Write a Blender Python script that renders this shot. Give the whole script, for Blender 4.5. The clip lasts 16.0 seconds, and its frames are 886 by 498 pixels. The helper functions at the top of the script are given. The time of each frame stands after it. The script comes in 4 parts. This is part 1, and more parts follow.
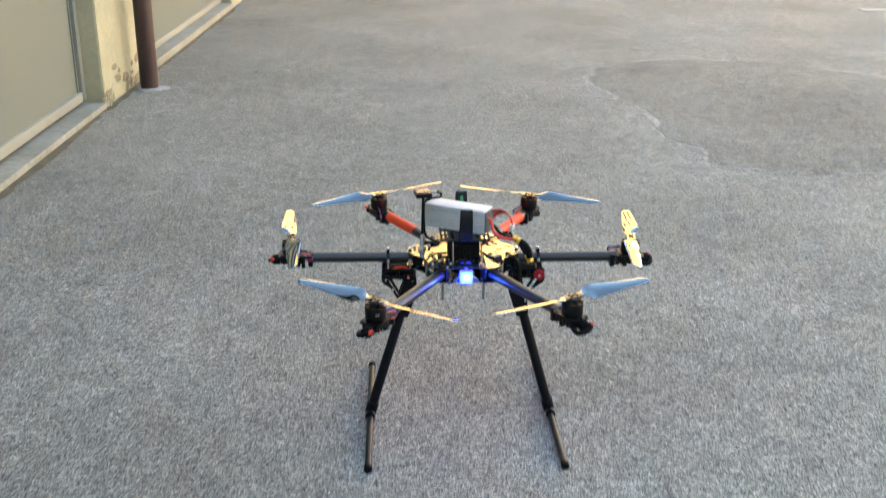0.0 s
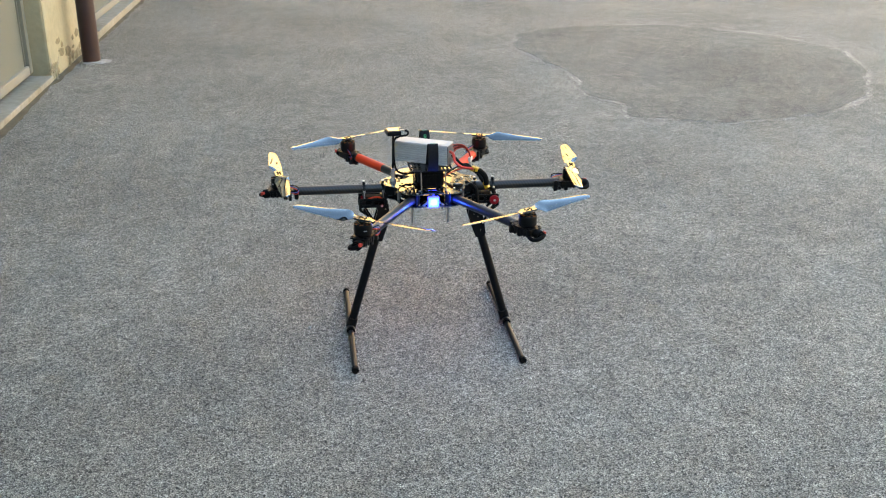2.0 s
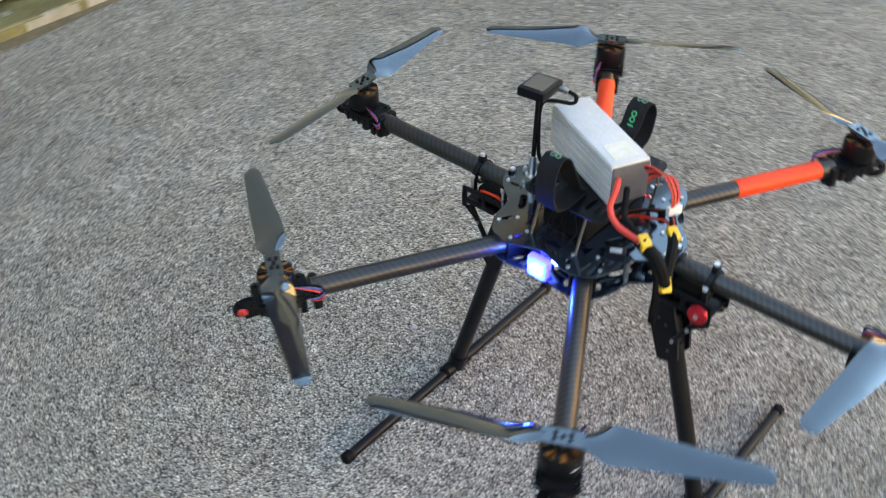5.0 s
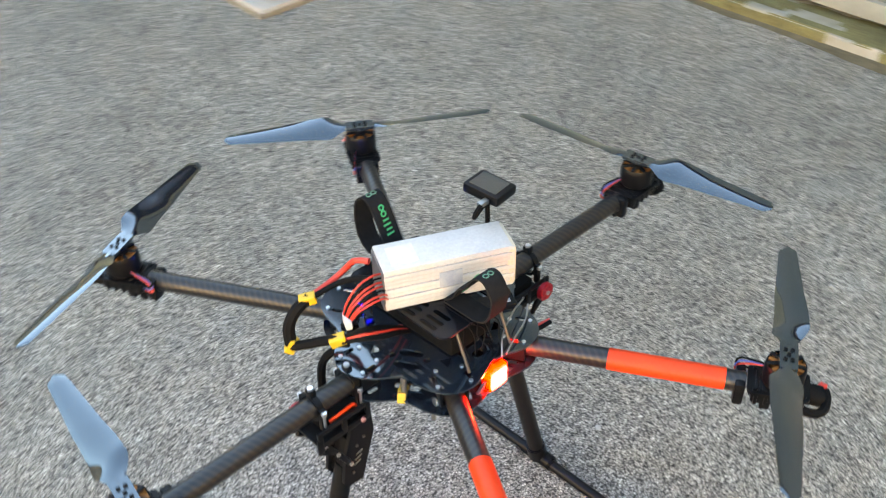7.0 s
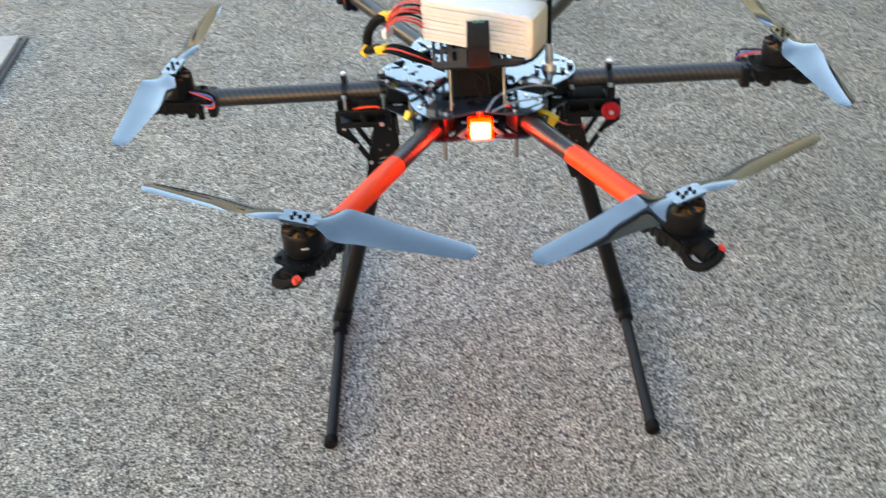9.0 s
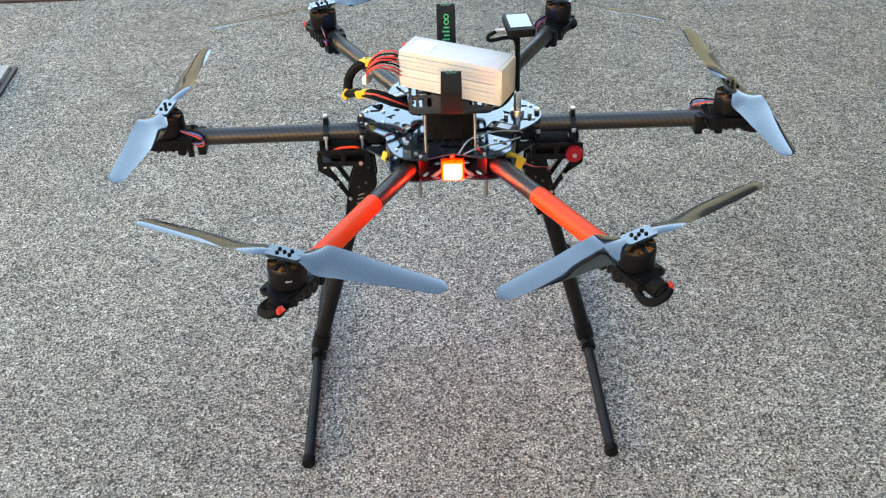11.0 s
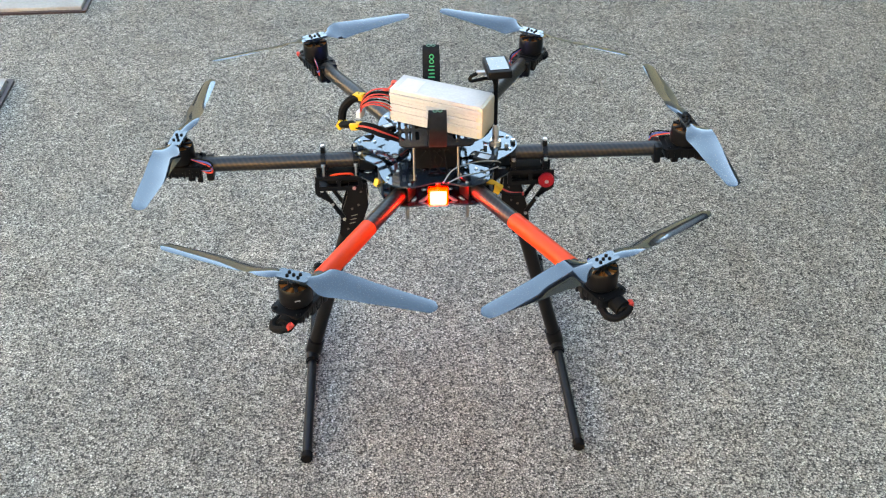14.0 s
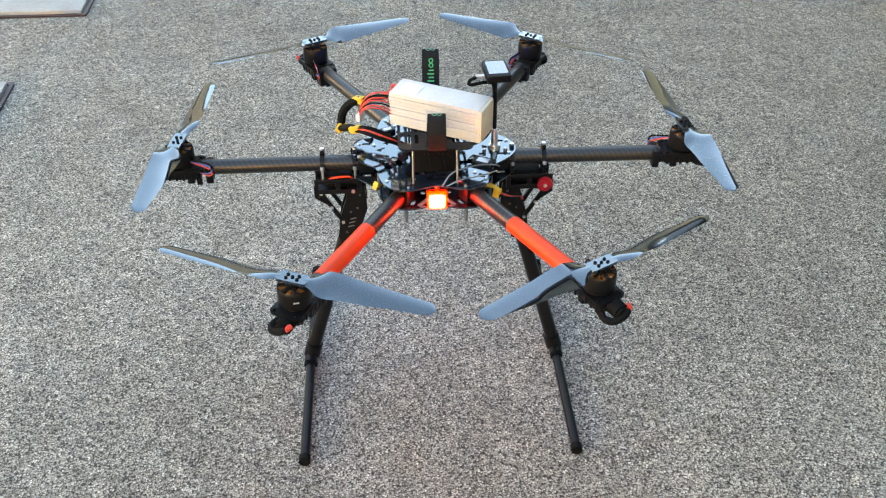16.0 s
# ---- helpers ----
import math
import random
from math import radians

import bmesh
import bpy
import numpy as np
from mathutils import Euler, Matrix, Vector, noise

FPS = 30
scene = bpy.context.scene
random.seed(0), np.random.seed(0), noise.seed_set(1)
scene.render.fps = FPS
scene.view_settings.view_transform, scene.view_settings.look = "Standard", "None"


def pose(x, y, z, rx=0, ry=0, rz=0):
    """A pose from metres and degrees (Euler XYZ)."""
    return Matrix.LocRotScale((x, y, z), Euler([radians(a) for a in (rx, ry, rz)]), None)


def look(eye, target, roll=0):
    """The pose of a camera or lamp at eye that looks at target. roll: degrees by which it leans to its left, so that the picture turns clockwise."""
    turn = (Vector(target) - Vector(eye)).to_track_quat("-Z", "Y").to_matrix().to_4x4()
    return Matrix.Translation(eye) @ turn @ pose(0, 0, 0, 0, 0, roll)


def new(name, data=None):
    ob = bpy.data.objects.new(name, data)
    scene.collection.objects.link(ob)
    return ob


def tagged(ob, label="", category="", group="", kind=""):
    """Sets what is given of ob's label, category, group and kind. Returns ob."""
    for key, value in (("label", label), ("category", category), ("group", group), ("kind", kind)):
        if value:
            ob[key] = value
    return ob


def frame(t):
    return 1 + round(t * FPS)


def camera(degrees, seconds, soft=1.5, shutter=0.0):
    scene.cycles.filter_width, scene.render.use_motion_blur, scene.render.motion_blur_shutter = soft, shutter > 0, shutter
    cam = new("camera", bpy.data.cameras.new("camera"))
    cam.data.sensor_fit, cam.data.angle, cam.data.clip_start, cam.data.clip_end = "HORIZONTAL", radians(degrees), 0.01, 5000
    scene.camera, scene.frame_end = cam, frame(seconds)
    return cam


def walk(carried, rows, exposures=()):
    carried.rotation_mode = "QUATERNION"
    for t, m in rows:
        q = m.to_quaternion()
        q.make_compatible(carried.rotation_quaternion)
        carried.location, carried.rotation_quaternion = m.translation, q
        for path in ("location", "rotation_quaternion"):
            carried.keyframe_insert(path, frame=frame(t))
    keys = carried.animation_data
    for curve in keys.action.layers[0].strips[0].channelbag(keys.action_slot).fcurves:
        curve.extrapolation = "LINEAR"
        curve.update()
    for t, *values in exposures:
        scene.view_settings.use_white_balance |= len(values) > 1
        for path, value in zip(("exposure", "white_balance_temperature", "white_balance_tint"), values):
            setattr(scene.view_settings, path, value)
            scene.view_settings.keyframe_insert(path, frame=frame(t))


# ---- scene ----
cam = camera(47.4, 16.0, 1.15, 0.4)
# seconds, eye, yaw to the left of +y, pitch up, roll
PATH = [
    (0.0, -0.133, -1.831, 1.066, -2.93, -20.87, 0.64),
    (0.5, -0.178, -2.006, 1.075, -3.93, -23.60, -0.18),
    (1.0, -0.248, -2.119, 1.071, -7.41, -23.23, 0.12),
    (1.5, -0.266, -2.140, 1.076, -7.52, -22.18, 0.64),
    (2.0, -0.265, -2.149, 1.078, -7.92, -22.11, 0.34),
    (2.5, -0.259, -2.111, 1.064, -6.96, -22.78, 0.37),
    (3.0, -0.190, -1.936, 1.042, -3.90, -24.87, -0.29),
    (3.5, -0.049, -1.691, 1.052, 0.64, -26.46, -0.62),
    (4.0, 0.084, -1.374, 1.023, 6.37, -29.69, -0.07),
    (4.5, 0.261, -1.065, 1.004, 18.23, -34.76, 0.59),
    (5.0, 0.433, -0.733, 1.006, 41.08, -39.61, -0.54),
    (5.2, 0.486, -0.578, 0.994, 49.18, -40.85, 0.23),
    (5.6, 0.544, -0.304, 0.985, 66.75, -41.53, 0.52),
    (6.0, 0.589, -0.066, 0.994, 86.27, -41.26, 0.13),
    (6.4, 0.604, 0.181, 1.010, 106.55, -40.27, -0.52),
    (6.8, 0.554, 0.429, 1.021, 126.43, -38.79, -1.02),
    (7.1, 0.471, 0.591, 1.008, 140.50, -37.10, -1.00),
    (7.3, 0.405, 0.674, 0.988, 149.20, -35.80, -0.70),
    (7.5, 0.336, 0.742, 0.956, 157.49, -33.78, 0.08),
    (8.0, 0.161, 0.845, 0.934, 170.87, -34.83, 2.93),
    (8.5, 0.053, 0.965, 0.919, 184.59, -35.32, -1.36),
    (9.0, 0.037, 0.999, 0.888, 180.55, -37.53, -3.01),
    (9.5, 0.050, 1.001, 0.911, 176.58, -39.94, -1.09),
    (10.0, 0.036, 1.019, 0.941, 179.13, -38.75, -3.11),
    (10.2, 0.028, 1.029, 0.941, 179.31, -37.19, -2.38),
    (12.3, 0.054, 1.093, 0.985, 178.60, -36.00, -0.94),
    (12.5, 0.056, 1.104, 1.007, 178.22, -36.88, -1.06),
    (13.0, 0.056, 1.121, 1.039, 177.55, -37.29, 0.87),
    (13.5, 0.061, 1.139, 1.055, 177.30, -36.70, 0.35),
    (14.0, 0.059, 1.139, 1.053, 176.45, -36.96, 0.08),
    (14.5, 0.063, 1.141, 1.054, 175.99, -36.86, 0.37),
    (15.0, 0.063, 1.141, 1.052, 176.39, -36.80, 0.42),
    (15.5, 0.063, 1.141, 1.054, 176.37, -36.84, 0.24),
    (16.0, 0.059, 1.143, 1.052, 176.37, -36.63, 0.34),
]


def eye_pose(x, y, z, yaw, pitch, roll):
    a, b = radians(yaw), radians(pitch)
    ahead = Vector((-math.sin(a) * math.cos(b), math.cos(a) * math.cos(b), math.sin(b)))
    return look((x, y, z), Vector((x, y, z)) + ahead, roll)


walk(cam, [(r[0], eye_pose(*r[1:])) for r in PATH], [(0.0, 3.46, 7250, 9), (0.6, 3.32, 7280, 8), (1.2, 3.28, 7300, 8), (3.5, 3.34, 7500, 10), (5.2, 3.58, 7700, 10), (7.3, 3.78, 7900, 10), (9.0, 3.7, 7900, 10), (16.0, 3.7, 8000, 10)])

# ---- light: open shade under a clear evening sky, low sun on the far facade ----
SUN_UP, SUN_FROM = 14.0, 243.0  # degrees above the horizon; compass bearing with +y as north
world = bpy.data.worlds.new("evening_sky")
scene.world = world
world.use_nodes = True
wn = world.node_tree.nodes
sky = wn.new("ShaderNodeTexSky")
sky.sky_type, sky.sun_disc = "NISHITA", False
sky.sun_elevation, sky.sun_rotation = radians(SUN_UP), radians(SUN_FROM)
sky.air_density, sky.dust_density = 1.0, 0.5
wn["Background"].inputs["Strength"].default_value = 0.15
world.node_tree.links.new(sky.outputs[0], wn["Background"].inputs["Color"])
sun = new("sun", bpy.data.lights.new("sun", "SUN"))
sun.data.energy, sun.data.angle, sun.data.color = 5.0, radians(0.5), (1.0, 0.74, 0.44)
sun_at = Vector((math.sin(radians(SUN_FROM)) * math.cos(radians(SUN_UP)), math.cos(radians(SUN_FROM)) * math.cos(radians(SUN_UP)), math.sin(radians(SUN_UP))))
sun.matrix_world = look(sun_at * 30, (0, 0, 0))
for name, y, colour, watts in (("blue_lamp_light", -0.103, (0.02, 0.09, 1.0), 0.085), ("red_lamp_light", 0.103, (1.0, 0.05, 0.02), 0.035)):
    glare = new(name, bpy.data.lights.new(name, "POINT"))
    glare.data.energy, glare.data.color, glare.data.shadow_soft_size = watts, colour, 0.006
    glare.matrix_world = pose(0, y, 0.345)


# ---- materials ----
def mat(name, colour, rough=0.5, metal=0.0, coat=0.0, spots=0.0, scale=40.0, bump=0.0, other=None, spec=0.5, random=0.0):
    """A surface whose colour wanders towards `other` in blotches and in fine grain, with a little relief."""
    m = bpy.data.materials.new(name)
    m.use_nodes = True
    n, l = m.node_tree.nodes, m.node_tree.links
    b = n["Principled BSDF"]
    b.inputs["Metallic"].default_value = metal
    b.inputs["Coat Weight"].default_value = coat
    b.inputs["Coat Roughness"].default_value = 0.08
    b.inputs["Specular IOR Level"].default_value = spec
    co = n.new("ShaderNodeTexCoord")
    big, fine = n.new("ShaderNodeTexNoise"), n.new("ShaderNodeTexNoise")
    big.inputs["Scale"].default_value, big.inputs["Detail"].default_value = scale, 4
    fine.inputs["Scale"].default_value, fine.inputs["Detail"].default_value = scale * 14, 2
    for t in (big, fine):
        l.new(co.outputs["Object"], t.inputs["Vector"])
    both = n.new("ShaderNodeMath")
    both.operation = "MULTIPLY_ADD"
    both.inputs[1].default_value = 0.6
    l.new(big.outputs["Fac"], both.inputs[0])
    half = n.new("ShaderNodeMath")
    half.operation = "MULTIPLY"
    half.inputs[1].default_value = 0.4
    l.new(fine.outputs["Fac"], half.inputs[0])
    l.new(half.outputs[0], both.inputs[2])
    ramp = n.new("ShaderNodeMapRange")
    ramp.inputs["From Min"].default_value, ramp.inputs["From Max"].default_value = 0.36, 0.66
    l.new(both.outputs[0], ramp.inputs["Value"])
    mix = n.new("ShaderNodeMix")
    mix.data_type = "RGBA"
    second = other or tuple(min(1.0, c * (1 + spots)) for c in colour)
    mix.inputs["A"].default_value, mix.inputs["B"].default_value = (*colour, 1), (*second, 1)
    l.new(ramp.outputs[0], mix.inputs["Factor"])
    out = mix.outputs["Result"]
    if random:
        info, hsv, span = n.new("ShaderNodeObjectInfo"), n.new("ShaderNodeHueSaturation"), n.new("ShaderNodeMapRange")
        span.inputs["To Min"].default_value, span.inputs["To Max"].default_value = 1 - random, 1 + random
        l.new(info.outputs["Random"], span.inputs["Value"])
        l.new(span.outputs[0], hsv.inputs["Value"])
        l.new(out, hsv.inputs["Color"])
        out = hsv.outputs["Color"]
    l.new(out, b.inputs["Base Color"])
    rr = n.new("ShaderNodeMapRange")
    rr.inputs["To Min"].default_value, rr.inputs["To Max"].default_value = max(0.03, rough * 0.8), min(1.0, rough * 1.25)
    l.new(both.outputs[0], rr.inputs["Value"])
    l.new(rr.outputs[0], b.inputs["Roughness"])
    if bump:
        bp = n.new("ShaderNodeBump")
        bp.inputs["Strength"].default_value, bp.inputs["Distance"].default_value = 0.6, bump
        l.new(both.outputs[0], bp.inputs["Height"])
        l.new(bp.outputs[0], b.inputs["Normal"])
    return m


def carbon(name):
    """Woven carbon tube under clear resin."""
    m = mat(name, (0.015, 0.015, 0.017), 0.34, 0.0, 0.10, 0.5, 30, spec=0.38)
    n, l = m.node_tree.nodes, m.node_tree.links
    b = n["Principled BSDF"]
    co, xyz, turn, k = n.new("ShaderNodeTexCoord"), n.new("ShaderNodeSeparateXYZ"), n.new("ShaderNodeMath"), n.new("ShaderNodeMath")
    turn.operation, k.operation = "ARCTAN2", "MULTIPLY_ADD"
    l.new(co.outputs["Object"], xyz.inputs[0])
    l.new(xyz.outputs["Y"], turn.inputs[0])
    l.new(xyz.outputs["Z"], turn.inputs[1])
    fold, w = n.new("ShaderNodeMath"), n.new("ShaderNodeMath")
    fold.operation, w.operation = "MULTIPLY", "SINE"
    fold.inputs[1].default_value = 5.0
    l.new(turn.outputs[0], fold.inputs[0])
    k.inputs[1].default_value = 900.0
    l.new(xyz.outputs["X"], k.inputs[0])
    l.new(fold.outputs[0], k.inputs[2])
    l.new(k.outputs[0], w.inputs[0])
    lift = n.new("ShaderNodeMapRange")
    lift.inputs["From Min"].default_value = -0.6
    l.new(w.outputs[0], lift.inputs["Value"])
    mix = n.new("ShaderNodeMix")
    mix.data_type = "RGBA"
    mix.inputs["A"].default_value, mix.inputs["B"].default_value = (0.007, 0.007, 0.008, 1), (0.020, 0.017, 0.013, 1)
    l.new(lift.outputs[0], mix.inputs["Factor"])
    l.new(mix.outputs["Result"], b.inputs["Base Color"])
    return m


def glow(name, colour, strength):
    m = bpy.data.materials.new(name)
    m.use_nodes = True
    b = m.node_tree.nodes["Principled BSDF"]
    b.inputs["Base Color"].default_value = (0.2, 0.2, 0.2, 1)
    b.inputs["Emission Color"].default_value = (*colour, 1)
    b.inputs["Emission Strength"].default_value = strength
    return m


def asphalt(name, lift=1.0, stone=320.0):
    """Worn asphalt: pale and dark chippings in dark binder, with broad stains."""
    m = bpy.data.materials.new(name)
    m.use_nodes = True
    n, l = m.node_tree.nodes, m.node_tree.links
    b = n["Principled BSDF"]
    co = n.new("ShaderNodeTexCoord")
    bend = n.new("ShaderNodeTexNoise")
    bend.inputs["Scale"].default_value = stone * 0.7
    l.new(co.outputs["Object"], bend.inputs["Vector"])
    warp = n.new("ShaderNodeVectorMath")
    warp.operation = "MULTIPLY_ADD"
    warp.inputs[1].default_value = (0.004, 0.004, 0.004)
    l.new(bend.outputs["Color"], warp.inputs[0])
    l.new(co.outputs["Object"], warp.inputs[2])
    cells = n.new("ShaderNodeTexVoronoi")
    cells.inputs["Scale"].default_value, cells.inputs["Randomness"].default_value = stone, 1.0
    l.new(warp.outputs[0], cells.inputs["Vector"])
    grey = n.new("ShaderNodeSeparateColor")
    l.new(cells.outputs["Color"], grey.inputs[0])
    tone = n.new("ShaderNodeValToRGB")
    e = tone.color_ramp.elements
    e[0].position, e[0].color = 0.0, (0.09 * lift, 0.087 * lift, 0.080 * lift, 1)
    e[1].position, e[1].color = 1.0, (0.49 * lift, 0.48 * lift, 0.41 * lift, 1)
    for at, v in ((0.12, 0.17), (0.6, 0.27), (0.93, 0.36)):
        k = e.new(at)
        k.color = (v * 1.045 * lift, v * lift, v * 0.85 * lift, 1)
    l.new(grey.outputs[0], tone.inputs[0])
    gap = n.new("ShaderNodeMapRange")
    gap.inputs["From Min"].default_value, gap.inputs["From Max"].default_value = 0.38, 0.78
    gap.inputs["To Min"].default_value, gap.inputs["To Max"].default_value = 1.18, 0.18
    l.new(cells.outputs["Distance"], gap.inputs["Value"])
    stain = n.new("ShaderNodeTexNoise")
    stain.inputs["Scale"].default_value, stain.inputs["Detail"].default_value = 1.3, 6
    l.new(co.outputs["Object"], stain.inputs["Vector"])
    broad = n.new("ShaderNodeMapRange")
    broad.inputs["From Min"].default_value, broad.inputs["From Max"].default_value = 0.3, 0.72
    broad.inputs["To Min"].default_value, broad.inputs["To Max"].default_value = 0.80, 1.15
    l.new(stain.outputs["Fac"], broad.inputs["Value"])
    mid = n.new("ShaderNodeTexNoise")
    mid.inputs["Scale"].default_value, mid.inputs["Detail"].default_value = 75, 5
    l.new(co.outputs["Object"], mid.inputs["Vector"])
    mids = n.new("ShaderNodeMapRange")
    mids.inputs["From Min"].default_value, mids.inputs["From Max"].default_value = 0.3, 0.7
    mids.inputs["To Min"].default_value, mids.inputs["To Max"].default_value = 0.68, 1.32
    l.new(mid.outputs["Fac"], mids.inputs["Value"])
    col = tone.outputs["Color"]
    speck = n.new("ShaderNodeTexNoise")
    speck.inputs["Scale"].default_value, speck.inputs["Detail"].default_value = stone * 1.9, 2
    l.new(co.outputs["Object"], speck.inputs["Vector"])
    specks = n.new("ShaderNodeMapRange")
    specks.inputs["From Min"].default_value, specks.inputs["From Max"].default_value = 0.3, 0.7
    specks.inputs["To Min"].default_value, specks.inputs["To Max"].default_value = 0.45, 1.55
    l.new(speck.outputs["Fac"], specks.inputs["Value"])
    patchy = n.new("ShaderNodeTexNoise")
    patchy.inputs["Scale"].default_value, patchy.inputs["Detail"].default_value = 13, 7
    patchy.inputs["Roughness"].default_value = 0.62
    l.new(co.outputs["Object"], patchy.inputs["Vector"])
    mottle = n.new("ShaderNodeMapRange")
    mottle.inputs["From Min"].default_value, mottle.inputs["From Max"].default_value = 0.3, 0.7
    mottle.inputs["To Min"].default_value, mottle.inputs["To Max"].default_value = 0.80, 1.20
    l.new(patchy.outputs["Fac"], mottle.inputs["Value"])
    for f in (gap, broad, mids, specks, mottle):
        mul = n.new("ShaderNodeVectorMath")
        mul.operation = "SCALE"
        l.new(col, mul.inputs[0])
        l.new(f.outputs[0], mul.inputs["Scale"])
        col = mul.outputs[0]
    l.new(col, b.inputs["Base Color"])
    b.inputs["Roughness"].default_value = 0.88
    b.inputs["Specular IOR Level"].default_value = 0.2
    bp = n.new("ShaderNodeBump")
    bp.inputs["Strength"].default_value, bp.inputs["Distance"].default_value = 0.8, 0.0022
    bp.invert = True
    l.new(cells.outputs["Distance"], bp.inputs["Height"])
    l.new(bp.outputs[0], b.inputs["Normal"])
    return m


ASPHALT = asphalt("asphalt", 0.86, 340)
ASPHALT_PATCH = asphalt("asphalt_patch", 0.70, 340)
DUST = asphalt("dusty_asphalt", 1.06, 330)
CONCRETE = mat("pale_concrete", (0.235, 0.232, 0.215), 0.85, spots=0.35, scale=9, bump=0.002)
SILL = mat("worn_sill", (0.160, 0.150, 0.105), 0.85, scale=2.2, bump=0.002, other=(0.27, 0.262, 0.230))
PLASTER = mat("cream_plaster", (0.27, 0.25, 0.160), 0.85, scale=3, bump=0.003, other=(0.35, 0.325, 0.215))
PLASTER_DIRT = mat("stained_plaster", (0.10, 0.09, 0.05), 0.9, scale=30, bump=0.003, other=(0.24, 0.21, 0.13))
DOOR = mat("grey_door_paint", (0.130, 0.144, 0.124), 0.45, scale=4, other=(0.158, 0.170, 0.146))
PIPE = mat("brown_pipe_paint", (0.024, 0.010, 0.010), 0.4, spots=0.4, scale=12)
FACADE = mat("ochre_facade", (0.62, 0.44, 0.20), 0.85, scale=0.8, other=(0.70, 0.52, 0.27))
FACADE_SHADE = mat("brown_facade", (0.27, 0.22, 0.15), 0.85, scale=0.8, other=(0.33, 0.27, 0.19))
FACADE_BOUNCE = mat("bounce_facade", (0.50, 0.47, 0.42), 0.85, scale=0.8, other=(0.56, 0.53, 0.48))
SEAM = mat("dark_seam", (0.11, 0.105, 0.10), 0.7, spots=0.4, scale=60)
RAIL = mat("pale_rail_paint", (0.185, 0.187, 0.160), 0.55, spots=0.25, scale=6)
POST = mat("dull_post", (0.12, 0.115, 0.11), 0.4, 1.0, spots=0.3, scale=90)
EDGE = mat("dirty_edge", (0.115, 0.10, 0.075), 0.9, scale=12, bump=0.002, other=(0.19, 0.165, 0.12))
GLASS_DARK = mat("dark_window", (0.03, 0.035, 0.04), 0.08)
CARBON = carbon("carbon_tube")
TUBE = mat("black_tube", (0.0035, 0.0035, 0.004), 0.36, 0.0, 0.03, 0.5, 60, spec=0.15)
MOSS = mat("dark_moss", (0.042, 0.035, 0.017), 0.95, scale=9, bump=0.003, other=(0.105, 0.088, 0.050))
GREEN_MOSS = mat("olive_moss", (0.060, 0.050, 0.015), 0.95, scale=11, bump=0.004, other=(0.150, 0.140, 0.055))
PLATE = mat("gloss_black_plate", (0.008, 0.010, 0.013), 0.07, 0.0, 0.8, 0.5, 60, spec=1.0)
PROP = mat("gloss_black_propeller", (0.008, 0.009, 0.011), 0.05, 0.0, 0.8, 0.4, 50, spec=1.0)
# Blue put into the gloss colour so the mirrored sky looks bluer.
for m in (PLATE, PROP):
    m.node_tree.nodes["Principled BSDF"].inputs["Specular Tint"].default_value = (0.78, 0.92, 1.0, 1)
    m.node_tree.nodes["Principled BSDF"].inputs["Coat Tint"].default_value = (0.85, 0.95, 1.0, 1)
BLACK = mat("black_plastic", (0.0032, 0.0032, 0.0036), 0.34, spots=0.6, scale=80, spec=0.14)
MATTE = mat("matt_black", (0.0032, 0.0032, 0.0032), 0.7, spots=0.6, scale=120, bump=0.0003, spec=0.08)
TRAY = mat("tray_black", (0.004, 0.004, 0.005), 0.22, spots=0.5, scale=60, spec=0.25)
RED = mat("orange_red_sleeve", (0.60, 0.036, 0.006), 0.45, scale=40, other=(0.66, 0.046, 0.009), spec=0.25)
KNOB = mat("red_anodised", (0.32, 0.008, 0.016), 0.35, 0.4, spots=0.2)
COPPER = mat("copper_winding", (0.36, 0.13, 0.03), 0.4, 0.7, spots=0.4, scale=200)
STEEL = mat("bright_steel", (0.62, 0.62, 0.62), 0.28, 1.0, spots=0.15, scale=90)
ALU = mat("aluminium", (0.33, 0.33, 0.33), 0.35, 1.0, spots=0.1, scale=60)
CELL = mat("silver_cream_wrap", (0.365, 0.359, 0.348), 0.5, 0.0, 0.05, scale=24, bump=0.0006, other=(0.46, 0.45, 0.43), random=0.06)
CELL_END = mat("dark_wrap", (0.05, 0.05, 0.055), 0.45, spots=0.5, scale=40)
TAPE = mat("cream_tape", (0.50, 0.46, 0.36), 0.55, scale=30, other=(0.42, 0.36, 0.26))
FABRIC = mat("black_webbing", (0.008, 0.008, 0.0085), 0.9, spots=0.7, scale=160, bump=0.0006, spec=0.08)
GREEN = mat("green_print", (0.01, 0.24, 0.09), 0.7, spots=0.2)
PRINT_WORN = mat("worn_print", (0.05, 0.13, 0.09), 0.8, spots=0.6, scale=300)
RED_WIRE = mat("red_silicone", (0.42, 0.022, 0.010), 0.5, spots=0.2)
BLUE_WIRE = mat("blue_silicone", (0.05, 0.07, 0.25), 0.5, spots=0.2)
WHITE_WIRE = mat("white_plastic", (0.45, 0.45, 0.44), 0.45, spots=0.1)
LABEL = mat("tan_label", (0.46, 0.42, 0.33), 0.5, scale=120, other=(0.55, 0.52, 0.45))
BADGE = mat("grey_badge", (0.22, 0.25, 0.30), 0.45, scale=60, other=(0.36, 0.37, 0.38))
YELLOW = mat("yellow_connector", (0.52, 0.30, 0.01), 0.45, spots=0.15)
STICKER = mat("pale_sticker", (0.34, 0.35, 0.36), 0.22, 0.0, 0.6, spots=0.1, spec=0.8)
BLUE_LED = glow("blue_led", (0.0, 0.070, 1.0), 1.5)
RED_LED = glow("red_led", (1.0, 0.0100, 0.0098), 13.0)
